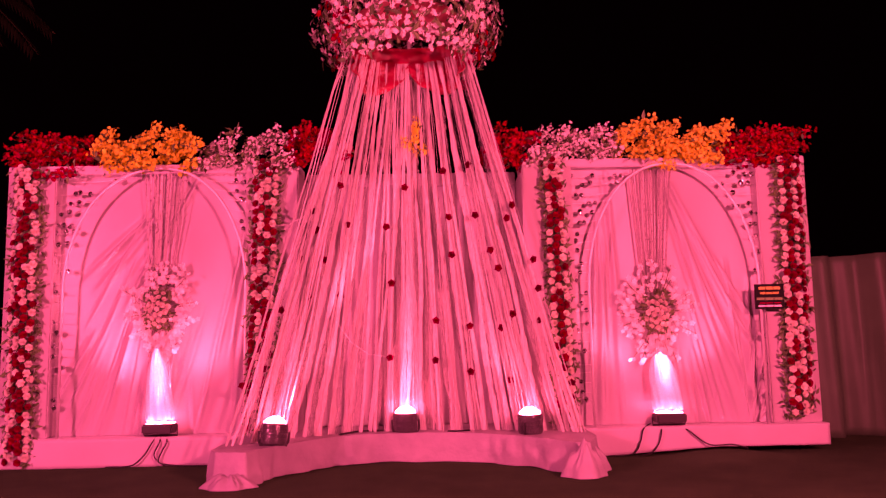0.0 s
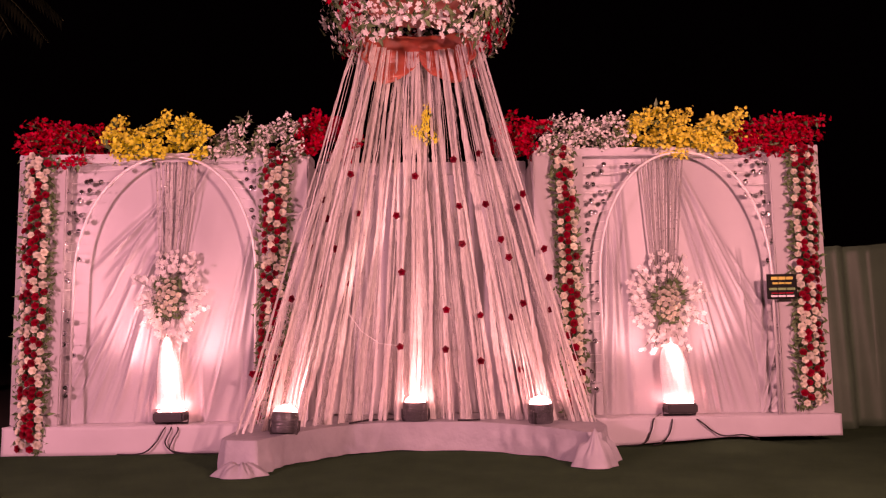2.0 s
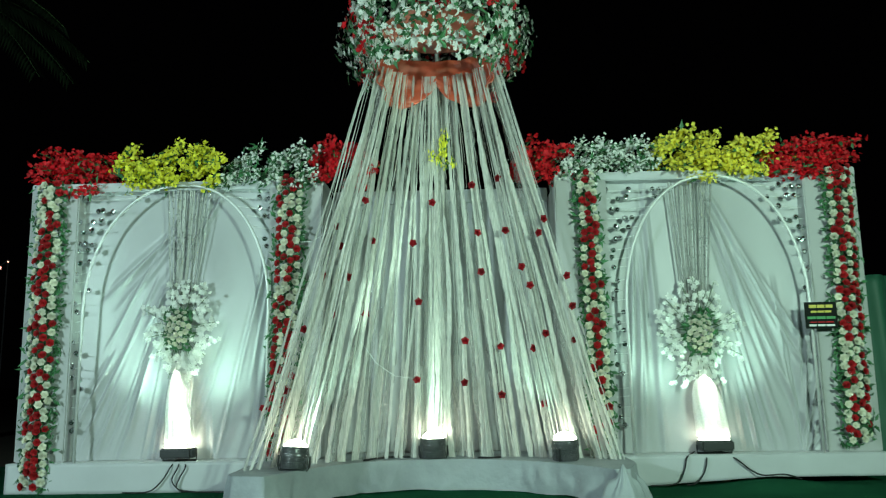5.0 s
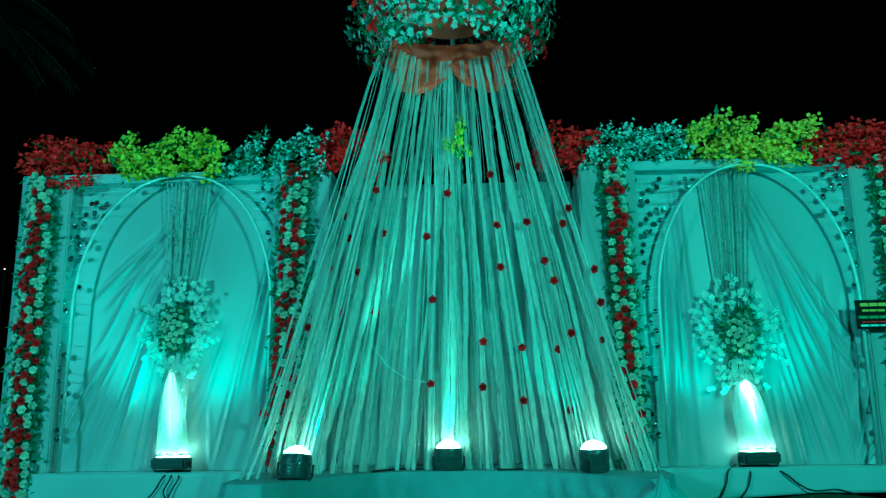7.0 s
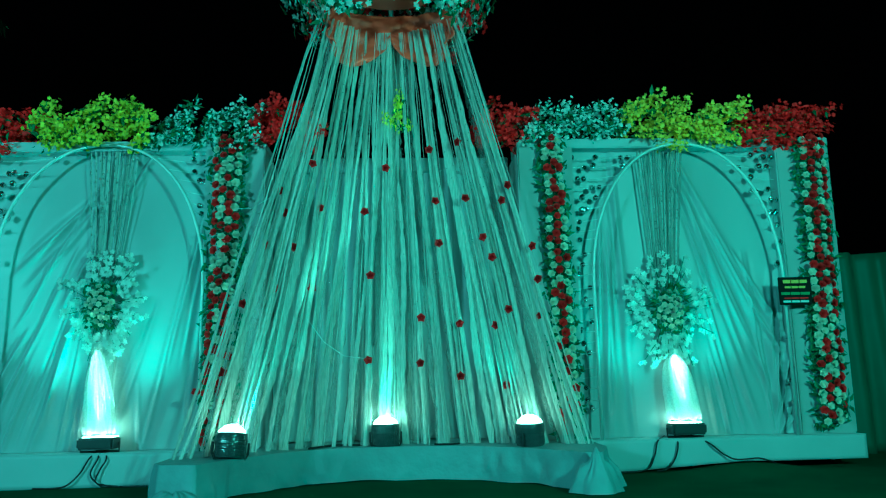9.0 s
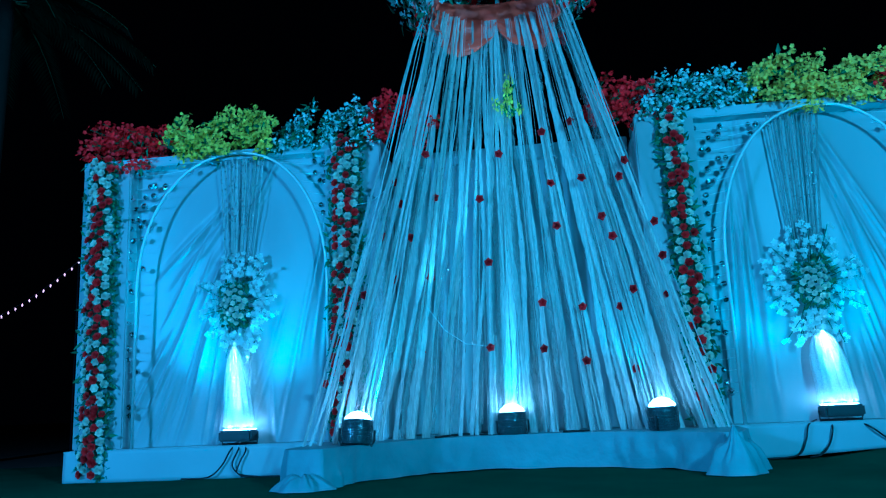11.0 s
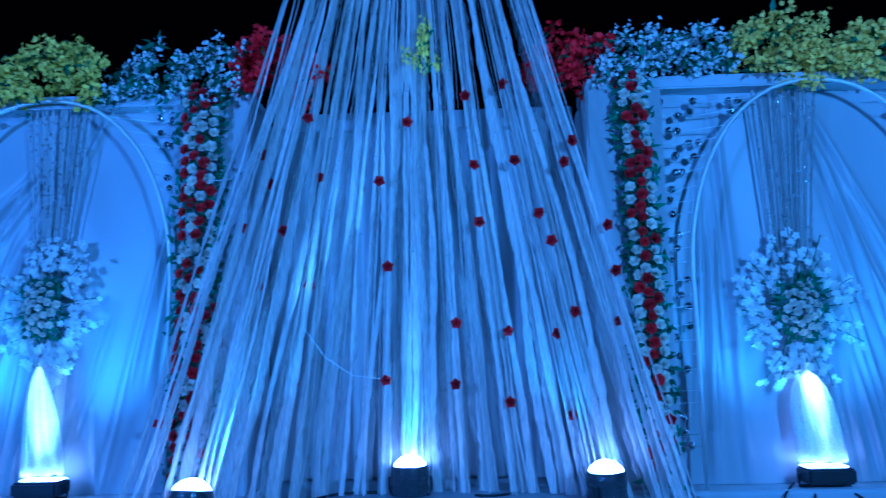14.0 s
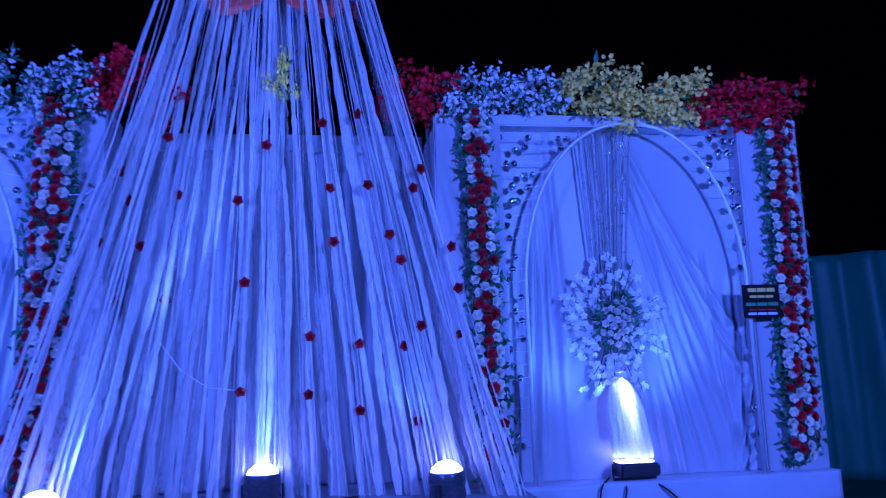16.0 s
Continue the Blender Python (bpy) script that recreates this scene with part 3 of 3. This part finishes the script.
def cloud(count, low=0.0):
    out = []
    while len(out) < count:
        a, r, h = rng.uniform(0, 2 * math.pi), rng.uniform(0.45, 1), rng.uniform(-1, 1)
        rr = 0.77 * math.sqrt(max(0.05, 1 - 0.55 * h * h)) * (1 + 0.1 * math.sin(5 * a) + 0.06 * math.sin(11 * a + 1))
        d = Vector((math.cos(a), math.sin(a), 0))
        p = Vector((rr * r ** 0.35 * d.x, rr * r ** 0.35 * d.y, 0.42 + 0.46 * h))
        if math.hypot(p.x, p.y) < 0.5 and p.z < 0.2:
            continue
        out.append((p, d))
    return out


def ring_flowers(name, count, base, sizes, mat, label):
    mats = [facing(p, (d + Vector((0, 0, p.z - 0.42)) * 1.2 + jitter(0.7)), rng.uniform(*sizes), rng.uniform(0, 6)) for p, d in cloud(count)]
    ob = obj(name, *strew(base, mats), mat, ring, label)
    ob["kind"] = "stuff"


ring_flowers("orchid_blossoms", 1900, ORCHID, (0.016, 0.034), M_WHITE, "white orchid blossoms")
ring_flowers("leaves", 1500, LEAF, (0.05, 0.11), M_LEAF, "dark green leaves")
ring_flowers("twig_leaves", 900, LEAF, (0.03, 0.06), M_WHITE, "pale silvery leaves")
mats = []
for c in range(38):
    p, d = cloud(1)[0]
    mats += [facing(p + d * 0.04 + jitter(0.07), d + jitter(0.6), rng.uniform(0.022, 0.036), rng.uniform(0, 6)) for _ in range(16)]
red = obj("red_blossoms", *strew(BLOSSOM, mats), M_RED, ring, "red blossom clusters")
red["kind"] = "stuff"
bead_mats = [facing(p + d * 0.03, d, 0.008) for p, d in cloud(160)]
cube = (np.array([(1, 0, 0), (-1, 0, 0), (0, 1, 0), (0, -1, 0), (0, 0, 1), (0, 0, -1)], float), [(0, 2, 4), (2, 1, 4), (1, 3, 4), (3, 0, 4), (2, 0, 5), (1, 2, 5), (3, 1, 5), (0, 3, 5)])
obj("beads", *strew(cube, bead_mats), M_CRYSTAL, ring, "glinting crystal beads")["kind"] = "stuff"
tagged(ring, "large hanging ring of white orchids, red blossoms and leaves", "flower ring")
pole = obj("support_pole", *tube([(0, 0.36, TOP), (0, 0.36, 3.4), (0, 0.2, 3.75), (0, -0.2, 3.85)], 0.02, 8), M_METAL, smooth=True)
tagged(pole, "slim white pole that carries the flower ring", "pole")

# red artificial flowers tied to the strands: x and height of each
TIED = [
        (-0.79, 2.05), (-0.71, 1.66), (-0.21, 1.95), (-0.05, 2.29), (0.32, 2.02), (0.79, 1.97), (-0.17, 1.47), (0.19, 0.82), (0.81, 0.65),
        (-0.68, 0.85), (-1.39, 0.65), (1.31, 0.62), (1.03, 1.39), (-0.58, 2.28), (-0.53, 1.96), (-0.76, 1.9), (-0.89, 1.66), (-0.84, 1.36),
        (-1.05, 1.25), (0.28, 2.42), (0.49, 2.45), (0.54, 2.02), (0.66, 1.72), (0.72, 1.57), (0.34, 1.7), (0.83, 2.07), (0.2, 1.15),
        (0.48, 1.1), (0.83, 1.19), (0.74, 1.08), (0.48, 0.72), (-0.19, 0.85), (0.99, 1.62), (-0.59, 1.37), (-1.21, 0.78), (-1.04, 1.07),
        (1.03, 1.13)]
PETAL_V, PETAL_F = rose_base()


def tied_flower(x, z):
    y = -0.03 - 0.42 * x * x * max(0, min(1.3, (z - 0.45) / 1.5))
    t = (RING_Z + 0.1 - z) / (RING_Z + 0.1 - TOP)
    xe = max(-1.37, min(1.37, x / (RING_R / 1.38 * (1 - t) + t)))
    strand(xe, 0.0, 0.005, M_STRAND, (y - hang(xe)[1] * (1 - t)) / t if t > 0.3 else None, True)
    y -= 0.045
    fl = empty("red_flower", (x, y, z))
    d = Vector((rng.uniform(-0.6, 0.6), -1, rng.uniform(-0.5, 0.3)))
    obj("petals", *strew((PETAL_V, PETAL_F), [facing((0, 0, 0), d, 0.024, rng.uniform(0, 6))]), M_TIED, fl)
    obj("outer_petals", *strew(blossom_base(5, 0.5, 0.1), [facing((0, 0.004, 0), d, 0.036, rng.uniform(0, 6))]), M_TIED, fl)
    obj("tie", *tube([(0, 0.01, -0.02), (0, 0.014, 0.0), (0, 0.01, 0.02)], 0.006, 5), M_STEM, fl)
    tagged(fl, "small red cloth flower tied to a net strand", "flower", "flowers on the strands")


for x, z in TIED:
    tied_flower(x, z)


# ---- flower bank along the top ----
def flower_bank(name, x0, x1, mat, label, lean, size, dense, leafy, z0=2.47, z1=2.82, y0=-0.12, count=None):
    bank = empty(name, ((x0 + x1) / 2, 0, z0))
    n_ = count or max(8, int((x1 - x0) * 46))
    cx = (x0 + x1) / 2
    for k in range(n_):
        sx = x0 + (x1 - x0) * (k + rng.random()) / n_ - 0.1 * lean
        s = Vector((sx - cx, rng.uniform(y0 + 0.04, 0.12), rng.uniform(-0.02, 0.27)))
        d = Vector((lean + rng.uniform(-0.3, 0.3), rng.uniform(-0.5, 0.0), rng.uniform(0.0, 0.75))).normalized()
        ln = rng.uniform(0.16, 0.27)
        pts = [s + d * ln * q + Vector((0, -0.05 * q * q, -0.05 * q * q)) for q in (0, 0.25, 0.5, 0.75, 1.0)]
        br = obj("branch", *tube(pts, 0.004, 4), M_STEM, bank)
        fm, lm = [], []
        for q in range(dense):
            t = rng.uniform(0.1, 1.05)
            i = min(3, int(t * 4))
            p = pts[i].lerp(pts[i + 1], t * 4 - i) + jitter(0.042)
            fm.append(facing(p, Vector((0, -0.8, 0.35)) + jitter(0.9), rng.uniform(0.7, 1.2) * size, rng.uniform(0, 6)))
        for q in range(leafy):
            t = rng.uniform(0, 0.9)
            i = min(3, int(t * 4))
            p = pts[i].lerp(pts[i + 1], t * 4 - i) + jitter(0.03)
            lm.append(facing(p, Vector((0, -0.8, 0.5)) + jitter(0.9), rng.uniform(0.05, 0.09), rng.uniform(0, 6)))
        obj("blossoms", *strew(BLOSSOM, fm), mat, br)["kind"] = "stuff"
        if lm:
            obj("leaves", *strew(LEAF, lm), M_LEAF, br)["kind"] = "stuff"
    return tagged(bank, label, "flower bank", "flower banks on the top rail")


flower_bank("flower_bank", -3.3, -2.68, M_RED, "thick bank of red artificial blossom sprays", -0.8, 0.0175, 66, 4)
flower_bank("flower_bank", -2.72, -1.84, M_LEMON, "thick bank of pale yellow blossom sprays", 0.6, 0.0175, 58, 6)
flower_bank("flower_bank", -1.86, -1.06, M_WHITE, "loose bank of small white blossoms and green leaves", 0.6, 0.014, 34, 12)
flower_bank("flower_bank", -1.08, -0.62, M_RED, "bank of red blossom sprays beside the strands", 0.5, 0.0185, 66, 4)
flower_bank("flower_bank", 0.64, 1.02, M_RED, "bank of red blossom sprays beside the strands", 0.5, 0.0185, 66, 4)
flower_bank("flower_bank", 1.0, 1.8, M_WHITE, "loose bank of small white blossoms and green leaves", 0.6, 0.015, 40, 8)
flower_bank("flower_bank", 1.78, 2.74, M_YELLOW, "thick bank of warm yellow blossom sprays", 0.6, 0.0175, 66, 4)
flower_bank("flower_bank", 2.72, 3.36, M_RED, "thick bank of red artificial blossom sprays", 0.8, 0.0175, 66, 3)
tuft = flower_bank("flower_tuft", -0.0, 0.1, M_LEMON, "tuft of pale yellow blossoms among the strands", 0.0, 0.016, 30, 3, 2.52, count=9)
tuft.location.y, tuft.scale = -0.06, (0.5, 0.6, 1.05)


# ---- rose garlands ----
def shared_mesh(name, base, mat):
    me = bpy.data.meshes.new(name)
    me.from_pydata([tuple(v) for v in base[0]], [], [tuple(f) for f in base[1]])
    me.materials.append(mat)
    me.shade_smooth()
    return me


ME_RED, ME_CREAM = shared_mesh("rose", ROSE, M_ROSE), shared_mesh("rose", ROSE, M_CREAM)


def garland(xt, zt, xb, zb, pattern, wide, label):
    gl = empty("rose_garland", (xt, -0.03, zb))
    n_ = int((zt - zb) / 0.068)
    lm = []
    for k in range(n_ + 1):
        t = k / n_
        cx, z = (xb - xt) * (1 - t), (zt - zb) * t
        for c, kind in enumerate(pattern):
            off = (c - (len(pattern) - 1) / 2) * wide / len(pattern) + rng.uniform(-0.012, 0.012)
            red_one = kind == "r" if rng.random() < 0.76 else kind != "r"
            p = Vector((cx + off, -0.05 - 0.03 * (1 - abs(off) / wide * 2) + rng.uniform(-0.01, 0.01), z + (0.034 if c % 2 else 0) + rng.uniform(-0.012, 0.012)))
            d = Vector((off * 5, -1, rng.uniform(-0.1, 0.45)))
            share("red_rose" if red_one else "cream_rose", ME_RED if red_one else ME_CREAM, gl, facing(p, d, rng.uniform(0.027, 0.036), rng.uniform(0, 6)))
        for q in range(32):
            off = rng.uniform(-0.68, 0.68) * wide
            lm.append(facing((cx + off, rng.uniform(-0.05, 0.0), z + rng.uniform(-0.04, 0.04)), Vector((off * 3, -1, 0.2)) + jitter(0.7), rng.uniform(0.04, 0.075), rng.uniform(0, 6)))
    obj("leaves", *strew(LEAF, lm), M_LEAF, gl, "dark green leaves")["kind"] = "stuff"
    obj("cord", *tube([(xb - xt, 0.01, 0), (0, 0.01, zt - zb)], 0.008, 5), M_STEM, gl)
    return tagged(gl, label, "garland", "rose garlands")


garland(-3.25, 2.47, -3.24, 0.07, "crrc", 0.2, "garland of red and cream roses hanging to the ground")
garland(-1.23, 2.5, -1.27, 0.3, "rcrc", 0.2, "garland of cream roses with two red rows")
garland(1.22, 2.48, 1.27, 0.3, "crc", 0.15, "slim garland of cream and red roses")
garland(3.27, 2.48, 3.24, 0.34, "crcr", 0.19, "garland of red and cream roses with leaves")


# ---- wires with silver cups ----
def cup_mesh():
    bm = lathe([(0.006, 0.0), (0.016, 0.003), (0.018, 0.016), (0.015, 0.03), (0.012, 0.031), (0.013, 0.018), (0.004, 0.008)], 10)
    me = bpy.data.meshes.new("cup")
    bm.to_mesh(me)
    bm.free()
    me.materials.append(M_SILVER)
    me.shade_smooth()
    return me


CUP = cup_mesh()


def cup_wire(xa, xb, z, places):
    row = empty("cup_wire", (xa, 0.07, z))
    sag = rng.uniform(-0.012, 0.004)
    obj("wire", *tube([(0, 0, 0), ((xb - xa) / 2, -0.01, sag), (xb - xa, -0.1, rng.uniform(-0.006, 0.01))], 0.0022, 4), M_WIRE, row)
    for q in places:
        share("cup", CUP, row, Matrix.Translation(((xb - xa) * q, -0.012, sag * 0.7)) @ Euler((rng.uniform(0.9, 1.9), rng.uniform(-0.5, 0.5), 0)).to_matrix().to_4x4() @ Matrix.Scale(rng.uniform(1.15, 1.45), 4))
    tagged(row, "thin wire strung with small silver cups", "cup wire", "cup wires beside the arches")


for pts, inner, side in ((ARCH_L, -3.12, -1), (ARCH_L, -1.36, 1), (ARCH_R, 1.34, -1), (ARCH_R, 3.12, 1)):
    z = 2.4
    while z > 0.42:
        xa = inner
        xb = arch_x(pts, z, side) if z < 2.36 else (pts[17][0] + 0.35 * side)
        if abs(xb - xa) > 0.03:
            span = abs(xb - xa)
            cnt = 1 if span < 0.22 else rng.choice((2, 3)) if span < 0.45 else rng.choice((3, 4))
            cup_wire(xa, xb, z + rng.uniform(-0.015, 0.015), [rng.uniform(0.1, 0.95) for _ in range(cnt)])
        z -= rng.uniform(0.07, 0.1)


# ---- bouquets with crystal strings, and nets that stand in for lamp glow ----
def bouquet(x, z, wide, label, top_x, top_z, foot, bot, tip):
    bq = empty("hanging_bouquet", (x, 0.1, z))
    core = [facing((0.1 * math.cos(a) * r, -0.165 + 0.05 * r * r, 0.155 * math.sin(a) * r), Vector((math.cos(a) * r, -1, math.sin(a) * r)), rng.uniform(0.021, 0.027), a)
            for a, r in [(k * 2.4, math.sqrt((k + 0.5) / 26)) for k in range(26)]]
    for m in core:
        share("cream_rose", ME_CREAM, bq, m)
    lm = [facing((rng.uniform(-0.11, 0.11), rng.uniform(-0.13, -0.07), rng.uniform(-0.17, 0.17)), Vector((0, -1, 0)) + jitter(0.6), rng.uniform(0.04, 0.07), rng.uniform(0, 6)) for _ in range(170)]
    obj("leaves", *strew(LEAF, lm), M_LEAF, bq, "dark green leaves")["kind"] = "stuff"
    for k in range(38):
        a = 2 * math.pi * k / 38 + rng.uniform(-0.1, 0.1)
        ln = rng.uniform(0.2, 1.0)
        reach = Vector((math.cos(a) * wide * (0.45 + 0.62 * ln), -0.03 - 0.1 * rng.random(), math.sin(a) * (0.2 + 0.27 * ln) - 0.0))
        st = Vector((math.cos(a) * 0.08, -0.05, math.sin(a) * 0.12))
        tw = obj("orchid_spray", *tube([st, st.lerp(reach, 0.5) + jitter(0.02), reach], 0.0025, 4), M_STEM, bq)
        fm = []
        for q in range(10):
            p = st.lerp(reach, rng.uniform(0.45, 1.05)) + jitter(0.035)
            fm.append(facing(p, Vector((math.cos(a) * 0.4, -1, math.sin(a) * 0.4)) + jitter(0.6), rng.uniform(0.019, 0.031), rng.uniform(0, 6)))
        obj("blossoms", *strew(ORCHID, fm), M_WHITE, tw, "white orchid blossoms")["kind"] = "stuff"
    tail = [facing(Vector((0.03 + rng.gauss(0, 0.05 * (1.3 - q)), -0.04 + rng.uniform(-0.05, 0.04), -0.2 - 0.25 * q)), Vector((0, -1, -0.2)) + jitter(0.6), rng.uniform(0.024, 0.034), rng.uniform(0, 6))
            for q in [rng.random() for _ in range(60)]]
    obj("trailing_blossoms", *strew(ORCHID, tail), M_WHITE, bq, "white trailing blossoms")["kind"] = "stuff"
    tagged(bq, label, "bouquet", "hanging bouquets")
    # crystal strings above
    cs = empty("crystal_curtain", (top_x, 0.02, top_z))
    for k in range(20):
        px = -0.19 + 0.36 * k / 19 + rng.uniform(-0.01, 0.01)
        ex = x - top_x + px * 0.55
        ez = z + 0.2 - top_z + rng.uniform(-0.1, 0.25) * (1 if rng.random() < 0.5 else 0)
        pt = [(px, 0.0, 0), (px + (ex - px) * 0.5 + rng.uniform(-0.01, 0.01), 0.03, ez * 0.5), (ex, 0.05, ez)]
        th = obj("string", *tube(pt, rng.uniform(0.003, 0.009), 4), M_THREAD, cs)
        bm_ = [facing(Vector(pt[0]).lerp(Vector(pt[2]), rng.random()) + Vector((0, -0.01, 0)), (0, -1, 0), rng.uniform(0.004, 0.0095)) for _ in range(12)]
        obj("crystal_cluster", *strew(cube, bm_), M_CRYSTAL, th, "glinting crystals")["kind"] = "stuff"
    tagged(cs, "grey crystal strings hanging from the arch to the bouquet", "crystal curtain", "crystal curtains")
    # added gathered net below, shaped like the white glow rising from the lamp
    ts = empty("lamp_glow_net", (x, 0.02, z))
    zb, zt = TOP + 0.135 - z, -0.33

    def net(u, v, shift=foot - x):
        a = 2 * math.pi * u
        r = (0.012 + bot * max(0, 1 - v ** tip) ** 0.65) * (1 + 0.1 * math.sin(11 * a + 3 * v) + 0.05 * math.sin(23 * a))
        return (shift * (1 - v) + r * math.cos(a), r * math.sin(a) * 0.55 - 0.02, zb + (zt - zb) * v + 0.012 * math.sin(7 * a) * (1 - v))

    sheet("net_skirt", 66, 14, net, M_GLOW_NET, ts, "white net shaped as the lamp's glow")
    for k in range(16):
        a = 2 * math.pi * k / 16
        r1 = rng.uniform(0.03, 0.9 * bot)
        e = Vector((foot - x + r1 * math.cos(a), 0.5 * r1 * math.sin(a) - 0.02, zb))
        s = Vector((0.02 * math.cos(a), 0.02 * math.sin(a), zt))
        pts = [s.lerp(e, q / 9) + Vector((0.03 * math.cos(a) * math.sin(math.pi * q / 9), 0, 0)) + jitter(0.003) for q in range(10)]
        obj("net_strip", *tube(pts, lambda t: 0.005 + 0.009 * t, 5), M_GLOW_NET, ts, "", True)
    tagged(ts, "white net added in place of the glow above the lamp", "tassel", "net tassels")


bouquet(-2.15, 1.29, 0.3, "hanging bouquet of cream roses ringed by white orchids", -2.1, 2.46, -2.11, 0.095, 1.9)
bouquet(2.09, 1.18, 0.33, "hanging bouquet of cream roses and greenery ringed by orchids", 2.1, 2.44, 2.14, 0.105, 4.0)

# ---- sign ----
sign = empty("sign", (3.02, -0.1, 1.3))
part("board", box_bm(-0.125, 0.125, -0.006, 0.006, -0.105, 0.105, 0.003), M_SIGN, sign)
for z, h, x0, x1, mt in ((0.07, 0.034, -0.09, 0.1, M_SIGNY), (0.028, 0.022, -0.08, 0.085, M_SIGNY), (-0.02, 0.028, -0.11, 0.115, M_SIGNG), (-0.055, 0.012, -0.09, 0.1, M_RED), (-0.08, 0.022, -0.1, 0.105, M_SIGNW)):
    cuts = sorted([x0] + [x0 + (x1 - x0) * q for q in (0.3 + 0.8 * h, 0.62 + 1.5 * h)] + [x1])
    for a, b in zip(cuts, cuts[1:]):
        part("bar", box_bm(a, b - 0.008, -0.012, -0.006, z - 0.36 * h, z + 0.36 * h, 0.001), mt, sign)
obj("hanger", *tube([(0.08, 0.0, 0.1), (0.1, 0.06, 0.14), (0.1, 0.1, 0.15)], 0.004, 5), M_WIRE, sign)
tagged(sign, "small black sign with yellow, green and white lines of writing", "sign")


# ---- surroundings ----
def curtain(u, v):
    x = 3.5 + 5.5 * u
    return (x, 0.8 + 0.08 * ridge(9 * x + 1.6 * math.sin(1.7 * x) + 0.3 * v) * (1.1 - 0.4 * v) + 0.07 * math.sin(3.3 * x) + 0.03 * math.sin(23 * x + 2 * v), 0.0 + (1.74 + 0.03 * math.sin(1.3 * x) + 0.02 * (x - 3.5)) * v)


side = sheet("side_curtain", 220, 20, curtain, M_GREEN, None, "", 0.006)
tagged(side, "green cloth side curtain hanging in folds", "curtain")

fairy = empty("string_lights", (-6.0, 3.0, 1.57))
lp = [(-3.0 + 3.6 * k / 40, 0.0, 0.62 * ((k / 40 - 0.42) / 0.5) ** 2 - 0.02) for k in range(41)]
obj("cord", *tube(lp, 0.006, 4), M_CABLE, fairy)
ME_B = shared_mesh("bulb", (cube[0] * np.array([0.014, 0.014, 0.024]), cube[1]), M_BULB)
for p in lp[::1]:
    share("bulb", ME_B, fairy, Matrix.Translation((p[0], p[1], p[2] - 0.025)))
for k in (0, 40):
    obj("post", *tube([(lp[k][0], 0, lp[k][2]), (lp[k][0], 0.0, -1.6)], 0.008, 6), M_CABLE, fairy)
tagged(fairy, "sagging string of tiny glowing lights", "string lights")

# ---- palm beyond the set ----
palm = empty("palm_tree", (-7.3, 3.6, 0))
trunk = [(0.25 * math.sin(q * 0.9), 0.05 * q, 6.4 * q) for q in np.linspace(0, 1, 14)]
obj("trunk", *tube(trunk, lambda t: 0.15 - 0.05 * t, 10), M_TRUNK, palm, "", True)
for k in range(13):
    a, rise = 2 * math.pi * k / 13 + rng.uniform(-0.2, 0.2), rng.uniform(0.1, 0.8)
    rib = [Vector((0.2 + math.cos(a) * 2.0 * q, 0.05 + math.sin(a) * 2.0 * q, 6.38 + rise * q * 1.3 - 1.3 * q * q)) for q in np.linspace(0, 1, 9)]
    fr = obj("frond", *tube(rib, lambda t: 0.016 - 0.012 * t, 5), M_STEM, palm)
    lm = []
    for q in range(34):
        t = 0.12 + 0.86 * q / 34
        i = min(7, int(t * 8))
        p = rib[i].lerp(rib[i + 1], t * 8 - i)
        d = (rib[i + 1] - rib[i]).normalized()
        for sgn in (-1, 1):
            out = (d.cross(Vector((0, 0, 1))).normalized() * sgn + d * 0.5 + Vector((0, 0, -0.55))).normalized()
            m = out.to_track_quat("X", "Z").to_matrix().to_4x4()
            m.translation = p
            lm.append(m @ Matrix.Diagonal((0.5 * (1 - 0.5 * t), 0.14, 0.2, 1)))
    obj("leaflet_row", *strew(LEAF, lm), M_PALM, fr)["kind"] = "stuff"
tagged(palm, "dim palm tree standing in the dark beyond the set", "palm tree")
